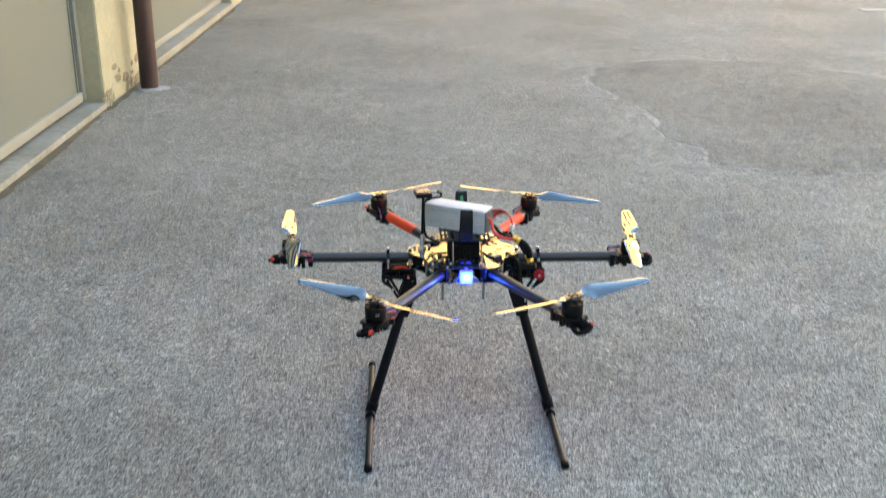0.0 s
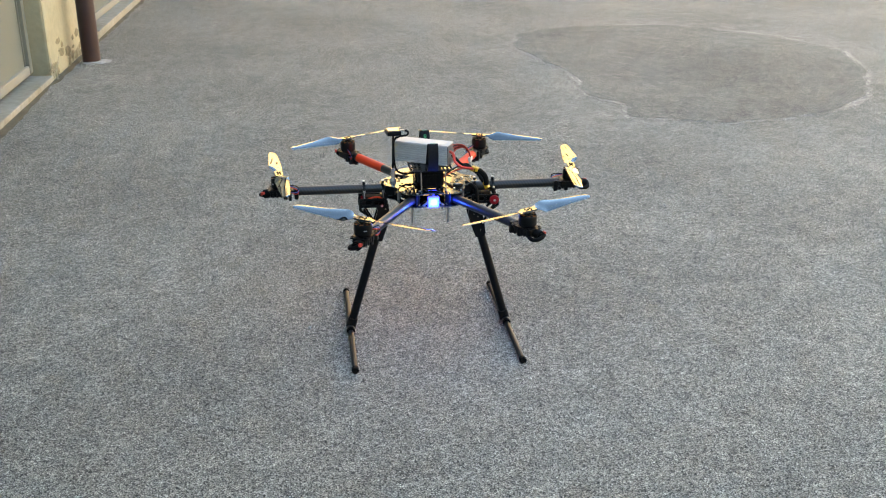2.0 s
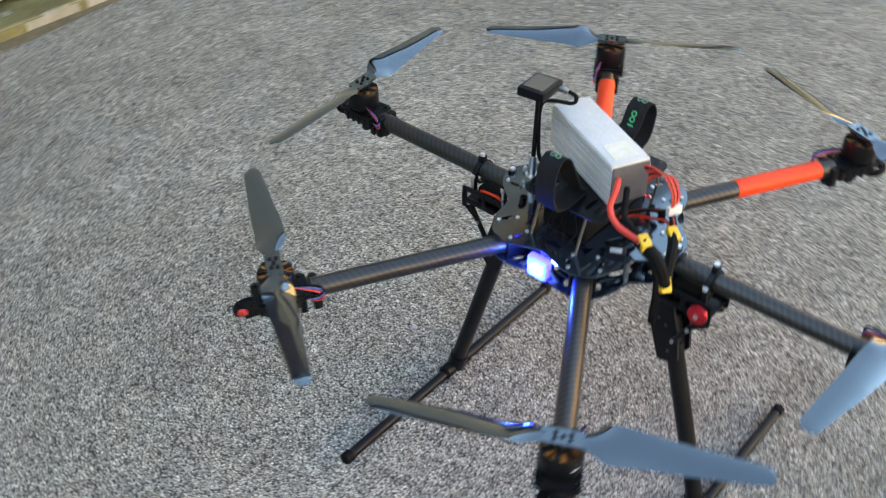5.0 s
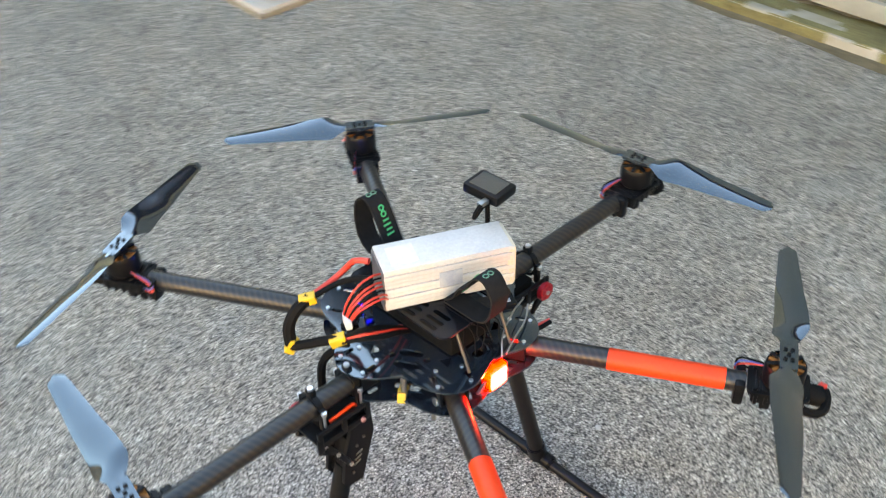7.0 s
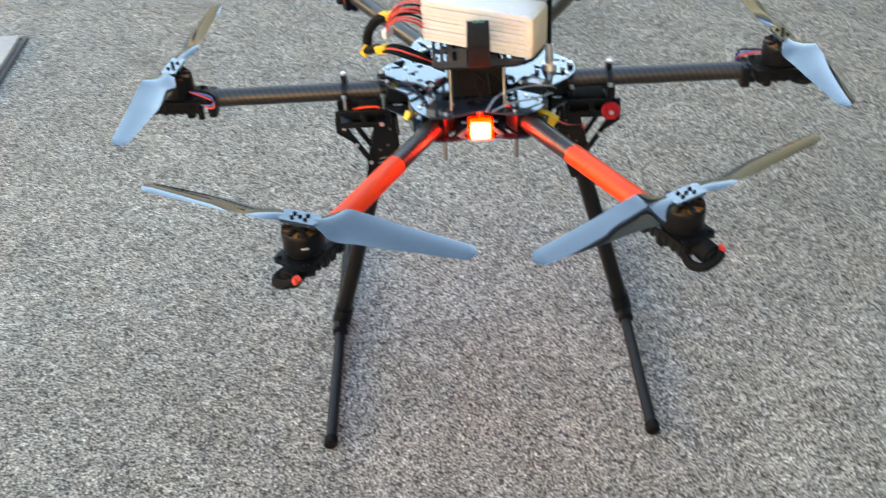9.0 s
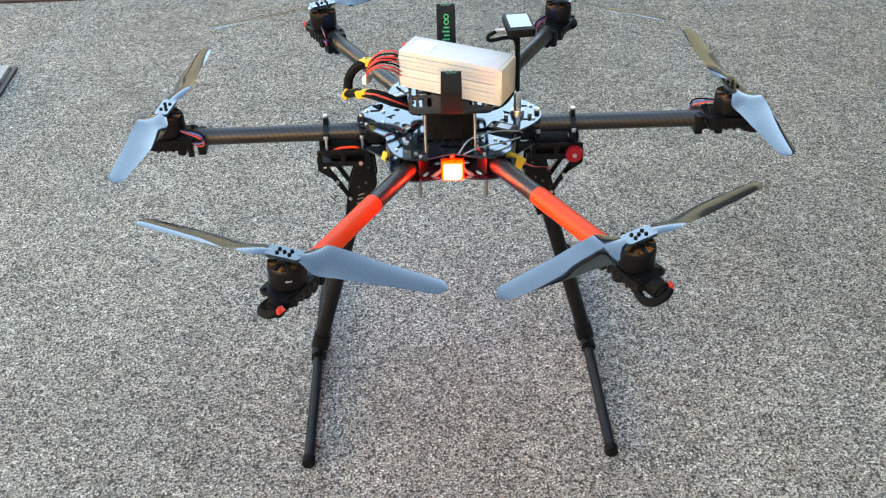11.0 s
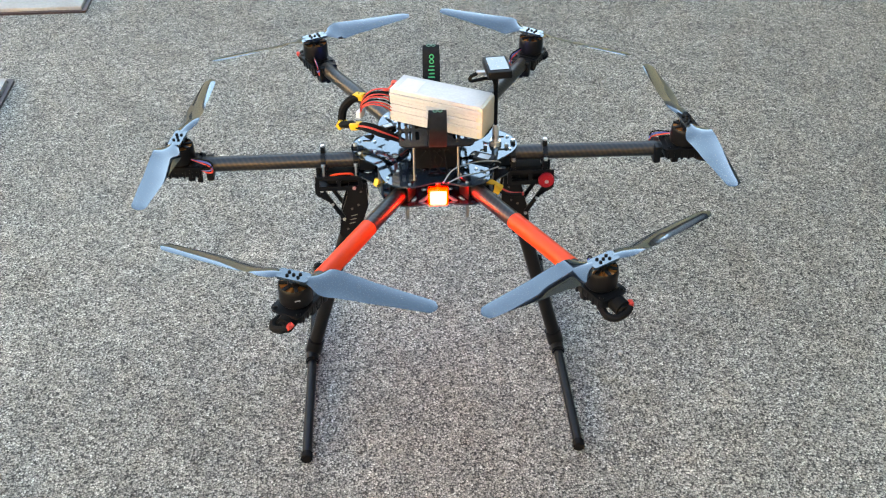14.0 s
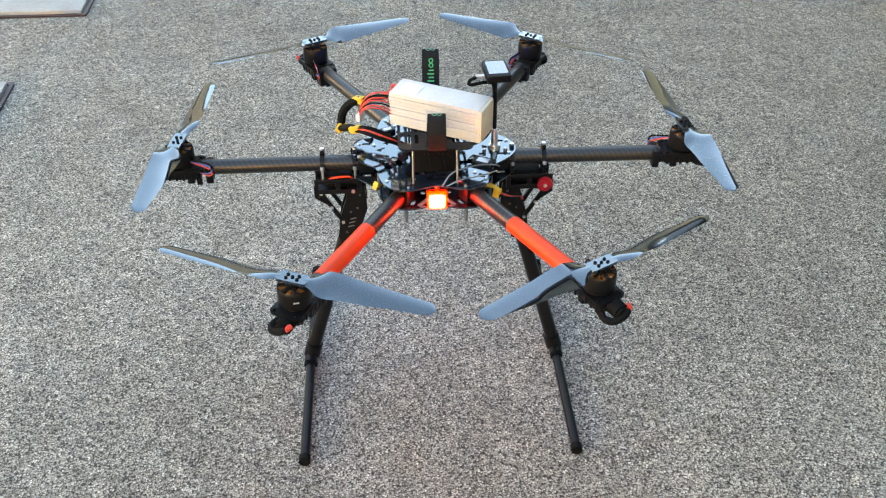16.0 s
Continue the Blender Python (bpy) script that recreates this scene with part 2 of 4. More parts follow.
# Emitting rims stand in for the coloured halo round the lamp cores.
BLUE_RIM = glow("blue_halo_rim", (0.0, 0.003, 1.0), 4.0)
RED_RIM = glow("red_halo_rim", (1.0, 0.0026, 0.0010), 8.0)
LID = mat("gloss_black_lid", (0.02, 0.02, 0.022), 0.12, 0.0, 1.0, 0.3, spec=1.0)
DOT_LED = glow("red_dot", (1.0, 0.004, 0.003), 0.02)


# ---- mesh helpers ----
def box(bm, c, s, bevel=0.0, turn=None):
    """A box of size s about c, its edges rounded by bevel."""
    g = bmesh.ops.create_cube(bm, size=1.0, matrix=Matrix.LocRotScale(Vector(c), turn, Vector(s)))
    if bevel:
        es = list({e for v in g["verts"] for e in v.link_edges})
        bmesh.ops.bevel(bm, geom=es, offset=bevel, segments=2, affect="EDGES", profile=0.6)
    return bm


def rod(bm, a, b, r, r2=None, seg=20, bevel=0.0):
    """A round bar from a to b, tapering from r to r2."""
    a, b = Vector(a), Vector(b)
    d = b - a
    m = Matrix.Translation((a + b) / 2) @ d.to_track_quat("Z", "Y").to_matrix().to_4x4()
    g = bmesh.ops.create_cone(bm, cap_ends=True, segments=seg, radius1=r, radius2=r if r2 is None else r2, depth=d.length, matrix=m)
    if bevel:
        rim = [e for e in {e for v in g["verts"] for e in v.link_edges} if any(len(f.verts) > 4 for f in e.link_faces)]
        bmesh.ops.bevel(bm, geom=rim, offset=bevel, segments=2, affect="EDGES")
    return bm


def smooth_path(pts, steps=6):
    p = [Vector(q) for q in pts]
    p = [p[0] * 2 - p[1]] + p + [p[-1] * 2 - p[-2]]
    out = []
    for i in range(1, len(p) - 2):
        for k in range(steps):
            t = k / steps
            a, b, c, d = p[i - 1], p[i], p[i + 1], p[i + 2]
            out.append(0.5 * (2 * b + (c - a) * t + (2 * a - 5 * b + 4 * c - d) * t * t + (3 * b - a - 3 * c + d) * t ** 3))
    return out + [p[-2]]


def wire(bm, pts, r, seg=8, steps=6):
    """A cable through the given points."""
    path = smooth_path(pts, steps)
    side = Vector((0.3, 0.5, 0.8))
    rings = []
    for i, c in enumerate(path):
        d = (path[min(i + 1, len(path) - 1)] - path[max(i - 1, 0)]).normalized()
        u = (side - d * side.dot(d)).normalized()
        side = u
        v = d.cross(u)
        rings.append([bm.verts.new(c + r * (math.cos(2 * math.pi * k / seg) * u + math.sin(2 * math.pi * k / seg) * v)) for k in range(seg)])
    for a, b in zip(rings, rings[1:]):
        for k in range(seg):
            bm.faces.new((a[k], a[(k + 1) % seg], b[(k + 1) % seg], b[k]))
    bm.faces.new(rings[0][::-1])
    bm.faces.new(rings[-1])
    return bm


def sheet(bm, outer, holes, z, thick):
    """A flat plate with holes: outlines in the plane, top at z."""
    edges = []
    for loop in (outer, *holes):
        vs = [bm.verts.new((x, y, z)) for x, y in loop]
        edges += [bm.edges.new((vs[i], vs[(i + 1) % len(vs)])) for i in range(len(vs))]
    g = bmesh.ops.triangle_fill(bm, use_beauty=True, edges=edges, normal=(0, 0, 1))
    faces = [f for f in g["geom"] if isinstance(f, bmesh.types.BMFace)]
    ex = bmesh.ops.extrude_face_region(bm, geom=faces)
    vs = [v for v in ex["geom"] if isinstance(v, bmesh.types.BMVert)]
    bmesh.ops.translate(bm, verts=vs, vec=(0, 0, -thick))
    bmesh.ops.recalc_face_normals(bm, faces=bm.faces[:])
    return bm


def ring(cx, cy, r, n=14, ry=None, turn=0.0):
    c, s = math.cos(turn), math.sin(turn)
    ry = r if ry is None else ry
    pts = [(r * math.cos(2 * math.pi * k / n), ry * math.sin(2 * math.pi * k / n)) for k in range(n)]
    return [(cx + c * x - s * y, cy + s * x + c * y) for x, y in pts]


def slot(cx, cy, length, width, turn=0.0, n=5):
    """A round-ended slot."""
    c, s = math.cos(turn), math.sin(turn)
    pts = []
    for end, a0 in ((1, -90), (-1, 90)):
        for k in range(n):
            a = radians(a0 + 180 * k / (n - 1))
            pts.append((end * (length - width) / 2 + width / 2 * math.cos(a), width / 2 * math.sin(a)))
    return [(cx + c * x - s * y, cy + s * x + c * y) for x, y in pts]


def rounded(x0, y0, x1, y1, r, n=5):
    pts = []
    for cx, cy, a0 in ((x1 - r, y1 - r, 0), (x0 + r, y1 - r, 90), (x0 + r, y0 + r, 180), (x1 - r, y0 + r, 270)):
        pts += [(cx + r * math.cos(radians(a0 + 90 * k / (n - 1))), cy + r * math.sin(radians(a0 + 90 * k / (n - 1)))) for k in range(n)]
    return pts


def mesh_of(name, bm, material, smooth=True):
    me = bpy.data.meshes.new(name)
    bm.to_mesh(me)
    bm.free()
    for m in material if isinstance(material, (list, tuple)) else (material,):
        me.materials.append(m)
    if smooth:
        for p in me.polygons:
            p.use_smooth = True
        me.set_sharp_from_angle(angle=radians(38))
    return me


def part(name, bm, material, parent=None, label="", at=None, smooth=True):
    """One mesh object, under parent where one is given."""
    ob = new(name, bm if isinstance(bm, bpy.types.Mesh) else mesh_of(name, bm, material, smooth))
    ob.parent = parent
    if at is not None:
        ob.matrix_basis = at
    return tagged(ob, label)


def thing(name, label, category, at=None, group=""):
    ob = new(name)
    if at is not None:
        ob.matrix_basis = at
    return tagged(ob, label, category, group)


def structure(name, bm, material, label, category="", smooth=False):
    return tagged(part(name, bm, material, None, label, smooth=smooth), label, category, "", "structure")


B = bmesh.new

# ---- ground ----
bm = B()
bmesh.ops.create_grid(bm, x_segments=60, y_segments=60, size=150)
structure("ground", bm, ASPHALT, "grey worn asphalt yard with coarse pale chippings", "ground")


# corners of the repair, going round; its edge wanders between them
PATCH = ((0.90, 3.45), (0.92, 3.30), (0.97, 3.00), (1.06, 2.75), (1.05, 2.52), (1.00, 2.27), (1.11, 2.08), (1.10, 1.85), (1.25, 1.78), (1.46, 1.70), (1.77, 1.76), (2.01, 1.86), (2.27, 2.09), (2.52, 2.54), (2.70, 3.10), (2.55, 3.55), (2.06, 4.00), (1.60, 4.06), (1.20, 3.98), (1.02, 3.80))


def patch_edge(grow):
    out = []
    for k, (x, y) in enumerate(PATCH):
        x2, y2 = PATCH[(k + 1) % len(PATCH)]
        for i in range(9):
            q = Vector((x + (x2 - x) * i / 9, y + (y2 - y) * i / 9, 0))
            q += Vector((noise.noise(q * 6.0), noise.noise(q * 6.0 + Vector((9, 4, 2))), 0)) * 0.035
            q += Vector((noise.noise(q * 23.0), noise.noise(q * 23.0 + Vector((3, 8, 5))), 0)) * 0.014
            away = Vector((q.x - 1.75, q.y - 2.85, 0)).normalized()
            out.append((q + away * grow * (0.7 + 0.6 * noise.noise(q * 4.0)))[:2])
    return out


bm = B()
sheet(bm, patch_edge(0.045), [], 0.0014, 0.0010)
structure("patch_rim", bm, DUST, "pale ragged dusty edge of the asphalt repair", "ground")
bm = B()
sheet(bm, patch_edge(0.0), [], 0.0026, 0.0022)
structure("asphalt_patch", bm, ASPHALT_PATCH, "darker repaired asphalt patch with a ragged edge", "ground")

# ---- the building along the yard: sill, doors, pilaster ----
SKEW = Matrix.Translation((-1.505, 0, 0)) @ Matrix.Rotation(-0.021, 4, "Z")


def wall_piece(name, x0, x1, y0, y1, z0, z1, material, label, category, bevel=0.0):
    bm = B()
    box(bm, ((x0 + x1) / 2, (y0 + y1) / 2, (z0 + z1) / 2), (x1 - x0, y1 - y0, z1 - z0), bevel)
    ob = structure(name, bm, material, label, category)
    ob.matrix_basis = SKEW
    return ob


wall_piece("wall_west", -0.40, -0.13, -22.0, 17.0, -0.05, 2.515, PLASTER, "cream plastered building wall along the yard", "wall")
# Dark band out of view, added so the glossy blades mirror something dark.
wall_piece("unseen_eave_west", -0.45, 0.06, -22.0, 17.0, 2.52, 2.74, PIPE, "unseen dark brown board above the wall, added to darken reflections", "eave", 0.01)
wall_piece("sill_1", -0.13, 0.0, -2.6, 2.80, -0.02, 0.030, SILL, "worn pale concrete door sill", "sill", 0.006)
wall_piece("sill_2", -0.13, 0.0, 3.72, 6.25, -0.02, 0.045, SILL, "worn pale concrete door sill with a dirty edge", "sill", 0.006)
wall_piece("pilaster_1", -0.13, -0.012, 2.82, 3.60, -0.02, 2.5, PLASTER, "cream plaster pilaster with a stained foot", "wall", 0.012)
wall_piece("pilaster_2", -0.13, -0.012, 6.27, 7.1, -0.02, 2.5, PLASTER, "cream plaster pilaster", "wall", 0.012)
# crumbling foot of the pilaster: flaked, uneven scabs of render
bm = B()
for k in range(34):
    y = 2.83 + 0.76 * random.random()
    z = 0.015 + 0.15 * random.random() ** 2.2
    g = bmesh.ops.create_icosphere(bm, subdivisions=2, radius=1.0)
    w, h = random.uniform(0.012, 0.05), random.uniform(0.006, 0.022)
    for v in g["verts"]:
        q = 1 + 0.7 * noise.noise(v.co * 1.7 + Vector((k, 0, 0)))
        v.co = Vector((-0.0105 + 0.0025 * v.co.x, y + w * q * v.co.y, z + h * q * v.co.z))
foot = structure("pilaster_stain", bm, PLASTER_DIRT, "brown flaking plaster at the foot of the pilaster", "wall")
foot.matrix_basis = SKEW
# pale mortar collar round the pipe's foot
bm = B()
bmesh.ops.create_icosphere(bm, subdivisions=3, radius=1.0)
for v in bm.verts:
    k = 1 + 0.35 * noise.noise(v.co * 2.3)
    v.co = Vector((v.co.x * 0.075 * k, v.co.y * 0.06 * k, v.co.z * 0.012 * k))
collar = structure("pipe_collar", bm, CONCRETE, "pale mortar collar at the foot of the downpipe", "ground")
collar.matrix_basis = pose(-1.335, 3.235, 0.0)


def garage_door(y0, y1, label):
    """A painted sheet-metal door with a frame, ribs and a bottom rail, standing behind the sill."""
    door = thing("garage_door", label, "door", SKEW, "doors along the yard")
    x = -0.128
    bm = B()
    box(bm, (x + 0.014, (y0 + y1) / 2, 1.17), (0.026, y1 - y0 - 0.10, 2.20), 0.002)
    part("door_leaf", bm, DOOR, door)
    for y in (y0 + 0.025, y1 - 0.025):
        bm = B()
        box(bm, (x + 0.022, y, 1.17), (0.042, 0.045, 2.24), 0.004)
        part("door_post", bm, DOOR, door)
    bm = B()
    box(bm, (x + 0.022, (y0 + y1) / 2, 0.068), (0.040, y1 - y0 - 0.10, 0.042), 0.004)
    part("bottom_rail", bm, RAIL, door, "paler bottom rail")
    bm = B()
    box(bm, (x + 0.020, (y0 + y1) / 2, 2.31), (0.038, y1 - y0, 0.06), 0.004)
    part("head_rail", bm, DOOR, door)
    for y in (y0 + 0.075, y1 - 0.075):
        bm = B()
        box(bm, (x + 0.030, y, 1.17), (0.006, 0.008, 2.16), 0.002)
        part("door_bead", bm, DOOR, door)
    return door


garage_door(-2.55, 2.79, "grey painted sheet-metal garage door behind a sill")
garage_door(3.66, 6.22, "pale grey sheet-metal door beside the brown downpipe")

pipe = thing("downpipe", "brown painted metal downpipe standing before the pilaster", "pipe", pose(-1.352, 3.245, 0))
bm = B()
rod(bm, (0, 0, 0.0), (0, 0, 2.50), 0.045, seg=32)
part("pipe_tube", bm, PIPE, pipe)
for z in (0.62, 2.3):
    bm = B()
    rod(bm, (0, 0, z), (0, 0, z + 0.035), 0.0485, seg=32, bevel=0.002)
    part("pipe_joint", bm, PIPE, pipe)
    bm = B()
    rod(bm, (-0.10, 0, z + 0.017), (-0.04, 0, z + 0.017), 0.007)
    part("bracket", bm, PIPE, pipe)

# ---- far walls that close the yard; the east one is added as fill ----


def far_house(name, x0, x1, y0, y1, h, material, label, windows, floors):
    house = thing(name, label, "house")
    bm = B()
    box(bm, ((x0 + x1) / 2, (y0 + y1) / 2, h / 2 - 0.05), (x1 - x0, y1 - y0, h + 0.1))
    part("house_wall", bm, material, house, smooth=False)
    bm = B()
    box(bm, ((x0 + x1) / 2, (y0 + y1) / 2, h + 0.12), (x1 - x0 + 0.8, y1 - y0 + 0.8, 0.24), 0.05)
    part("roof", bm, PIPE, house, smooth=False)
    face = y0 if y0 > 0 else y1
    pane = B()
    box(pane, (0, 0, 0), (1.0, 0.06, 1.4), 0.01)
    pane = mesh_of("window", pane, GLASS_DARK)
    for f in range(floors):
        for k in range(windows):
            part("window", pane, None, house, at=pose(x0 + (x1 - x0) * (k + 0.5) / windows, face, 2.0 + 3.0 * f))
    return house


far_house("north_house", -11, 12, 22.0, 30.0, 10.2, FACADE, "ochre rendered house in the evening sun", 7, 3)
far_house("south_house", -22, 24, -24.0, -16.0, 6.4, FACADE_SHADE, "grey rendered building closing the yard", 10, 1)
# Unseen sunlit block, added so its face bounces warm fill into the yard.
house = thing("east_bounce_house", "unseen pale low house added to bounce warm light into the yard", "house")
bm = B()
box(bm, (16.0, 1.0, 2.7), (6.0, 40.0, 5.5))
part("house_wall", bm, FACADE_BOUNCE, house, smooth=False)
bm = B()
box(bm, (16.0, 1.0, 5.57), (6.6, 40.6, 0.24), 0.05)
part("roof", bm, PIPE, house, smooth=False)

# moss and dirt where the asphalt meets the sill
bm = B()
inner = [bm.verts.new((0.0, -2.6 + 0.05 * k, 0.006)) for k in range(178)]
outer = [bm.verts.new((0.022 + 0.022 * noise.noise((0, k * 0.31, 3.3)) + 0.014 * noise.noise((0, k * 0.9, 8.1)), -2.6 + 0.05 * k, 0.0008)) for k in range(178)]
for k in range(177):
    bm.faces.new((inner[k], outer[k], outer[k + 1], inner[k + 1]))
moss = tagged(part("moss_strip", bm, MOSS), "dark moss and dirt along the sill", "moss", "", "stuff")
moss.matrix_basis = SKEW

# olive moss on the top and front of the sill, worn through in places
bm = B()
grid = []
for j in range(61):
    y = -0.85 + 0.021 * j
    edge = 0.02 * noise.noise((j * 0.35, 0, 5.5))
    grid.append([bm.verts.new((x + (edge if i == 0 else 0), y, z)) for i, (x, z) in enumerate(((-0.112, 0.0308), (-0.09, 0.0312), (-0.07, 0.0313), (-0.05, 0.0313), (-0.03, 0.0313), (-0.005, 0.0312), (0.0012, 0.0262), (0.0014, 0.004)))])
for j in range(60):
    for i in range(7):
        if noise.noise((i * 0.45, j * 0.22, 1.7)) + 0.25 * noise.noise((i * 1.3, j * 0.9, 4.2)) > 0.22 or (j > 54 and noise.noise((i * 0.8, j * 0.9, 2.2)) > 0.0):
            continue
        bm.faces.new((grid[j][i], grid[j][i + 1], grid[j + 1][i + 1], grid[j + 1][i]))
bmesh.ops.recalc_face_normals(bm, faces=bm.faces[:])
moss = tagged(part("sill_moss", bm, GREEN_MOSS), "olive moss growing over the worn door sill", "moss", "", "stuff")
moss.matrix_basis = SKEW

# ---- covers in the ground ----
cover = thing("drain_cover", "square pale concrete drain cover with dark slots", "drain cover", pose(1.084, -0.724, 0, 0, 0, 1.5))
bm = B()
holes = [slot(sx * 0.093, -0.112 + 0.0745 * k, 0.105, 0.022) for sx in (-1, 1) for k in range(4)]
sheet(bm, rounded(-0.193, -0.192, 0.193, 0.192, 0.004, 3), holes, 0.014, 0.013)
part("slab", bm, CONCRETE, cover, smooth=False)
# The ground has no pit: a flat black sheet paints the slots' shade.
bm = B()
box(bm, (0, 0, 0.002), (0.37, 0.37, 0.003))
part("slot_shade", bm, MATTE, cover, "black sheet standing in for the shaded pit below the slots", smooth=False)
bm = B()
sheet(bm, rounded(-0.205, -0.204, 0.205, 0.204, 0.006, 3), [rounded(-0.196, -0.195, 0.196, 0.195, 0.004, 3)], 0.006, 0.006)
part("cover_frame", bm, PIPE, cover, "rusty thin frame", smooth=False)

cover = thing("inspection_cover", "plain pale concrete inspection cover", "drain cover", pose(1.065, -1.545, 0, 0, 0, 1.0))
bm = B()
box(bm, (0, 0, 0.005), (0.48, 0.48, 0.016), 0.004)
part("slab", bm, CONCRETE, cover)
bm = B()
sheet(bm, rounded(-0.252, -0.252, 0.252, 0.252, 0.006, 3), [rounded(-0.243, -0.243, 0.243, 0.243, 0.004, 3)], 0.005, 0.005)
part("cover_frame", bm, PIPE, cover, "rusty thin frame", smooth=False)

base = thing("stone_slab", "pale stone slab lying on the asphalt", "slab", pose(-0.942, -1.535, 0, 0, 0, -1.5))
bm = B()
box(bm, (0, 0, 0.010), (0.392, 0.40, 0.020), 0.003)
part("upper_slab", bm, CONCRETE, base)
bm = B()
box(bm, (0, 0, 0.004), (0.402, 0.41, 0.012), 0.002)
part("edge_band", bm, EDGE, base, "brown edge band")
stand = thing("stand_foot", "black T-shaped metal stand foot on the stone slab", "stand", pose(-0.925, -1.375, 0.0215, 0, 0, -2.0))
bm = B()
rod(bm, (-0.125, 0, 0.012), (0.125, 0, 0.012), 0.0105)
part("cross_bar", bm, BLACK, stand)
for x in (-0.125, 0.125):
    bm = B()
    rod(bm, (x - 0.022, 0, 0.0145), (x + 0.022, 0, 0.0145), 0.0145, bevel=0.003)
    part("rubber_end", bm, MATTE, stand)
bm = B()
rod(bm, (0.0, 0, 0.012), (0.0, -0.30, 0.012), 0.010)
part("rear_bar", bm, BLACK, stand)

# loose stones
bm = B()
for k in range(70):
    if k == 0:
        x, y, r = -0.282, 0.022, 0.0045
    else:
        x, y, r = random.uniform(-1.4, 1.5), random.uniform(-1.4, 3.0), random.uniform(0.0018, 0.0042)
    g = bmesh.ops.create_icosphere(bm, subdivisions=1, radius=r, matrix=pose(x, y, r * 0.35, random.uniform(0, 90), random.uniform(0, 90), random.uniform(0, 360)))
    for v in g["verts"]:
        v.co += Vector((1, 1, 0.4)) * r * 0.5 * noise.noise(v.co * 400)
tagged(part("loose_stones", bm, CONCRETE, smooth=False), "pale loose stone chips on the asphalt", "stones", "", "stuff")

# ================= the hexacopter =================
copter = thing("hexacopter", "black carbon six-rotor drone with red sleeves, standing on skids", "drone")
ARM_Z = 0.3465
HEAD = {0: 0.3850, 60: 0.3810, 120: 0.3850, 180: 0.3895, 240: 0.3840, 300: 0.3860}
HUB = {0: (0.3290, 0.5), 60: (0.3345, 60.4), 120: (0.3330, 120.1), 180: (0.3317, 179.8), 240: (0.3340, 240.3), 300: (0.3310, 300.1)}


def blade_mesh(sense):
    """One propeller blade along +x, leading edge high; sense +1 turns anticlockwise."""
    bm = B()
    stations, around = 30, 18
    rows = []
    for i in range(stations):
        t = i / (stations - 1)
        x = 0.014 + 0.148 * t
        if t < 0.16:
            k = t / 0.16
            k = k * k * (3 - 2 * k)
            chord = 0.0135 + 0.0205 * k
        else:
            k = (t - 0.16) / 0.84
            chord = 0.034 - 0.0175 * k
        if t > 0.95:
            chord *= math.sqrt(max(0.05, 1 - ((t - 0.95) / 0.052) ** 2))
        k = min(1.0, t / 0.22)
        pitch = radians((4 + 23 * k * k * (3 - 2 * k)) * (1 - 0.66 * (max(0.0, t - 0.2) / 0.8) ** 0.6))
        thick = 0.0036 * (1 - 0.72 * t)
        sweep = 0.002 * math.sin(min(1.0, t / 0.5) * math.pi) - 0.006 * max(0.0, t - 0.5) ** 1.5
        row = []
        for j in range(around):
            a = 2 * math.pi * j / around
            u, w = math.cos(a) * chord / 2, math.copysign(math.sin(a) ** 2, math.sin(a)) * thick / 2
            w += 0.030 * chord * (1 - (2 * u / chord) ** 2)
            y = u * math.cos(pitch) - w * math.sin(pitch)
            z = u * math.sin(pitch) + w * math.cos(pitch)
            row.append(bm.verts.new((x, sense * (y + sweep), z + 0.001 * t * t)))
        rows.append(row)
    for a, b in zip(rows, rows[1:]):
        for j in range(around):
            bm.faces.new((a[j], a[(j + 1) % around], b[(j + 1) % around], b[j]))
    bm.faces.new(rows[0])
    bm.faces.new(rows[-1])
    bmesh.ops.recalc_face_normals(bm, faces=bm.faces[:])
    return mesh_of("blade", bm, PROP)


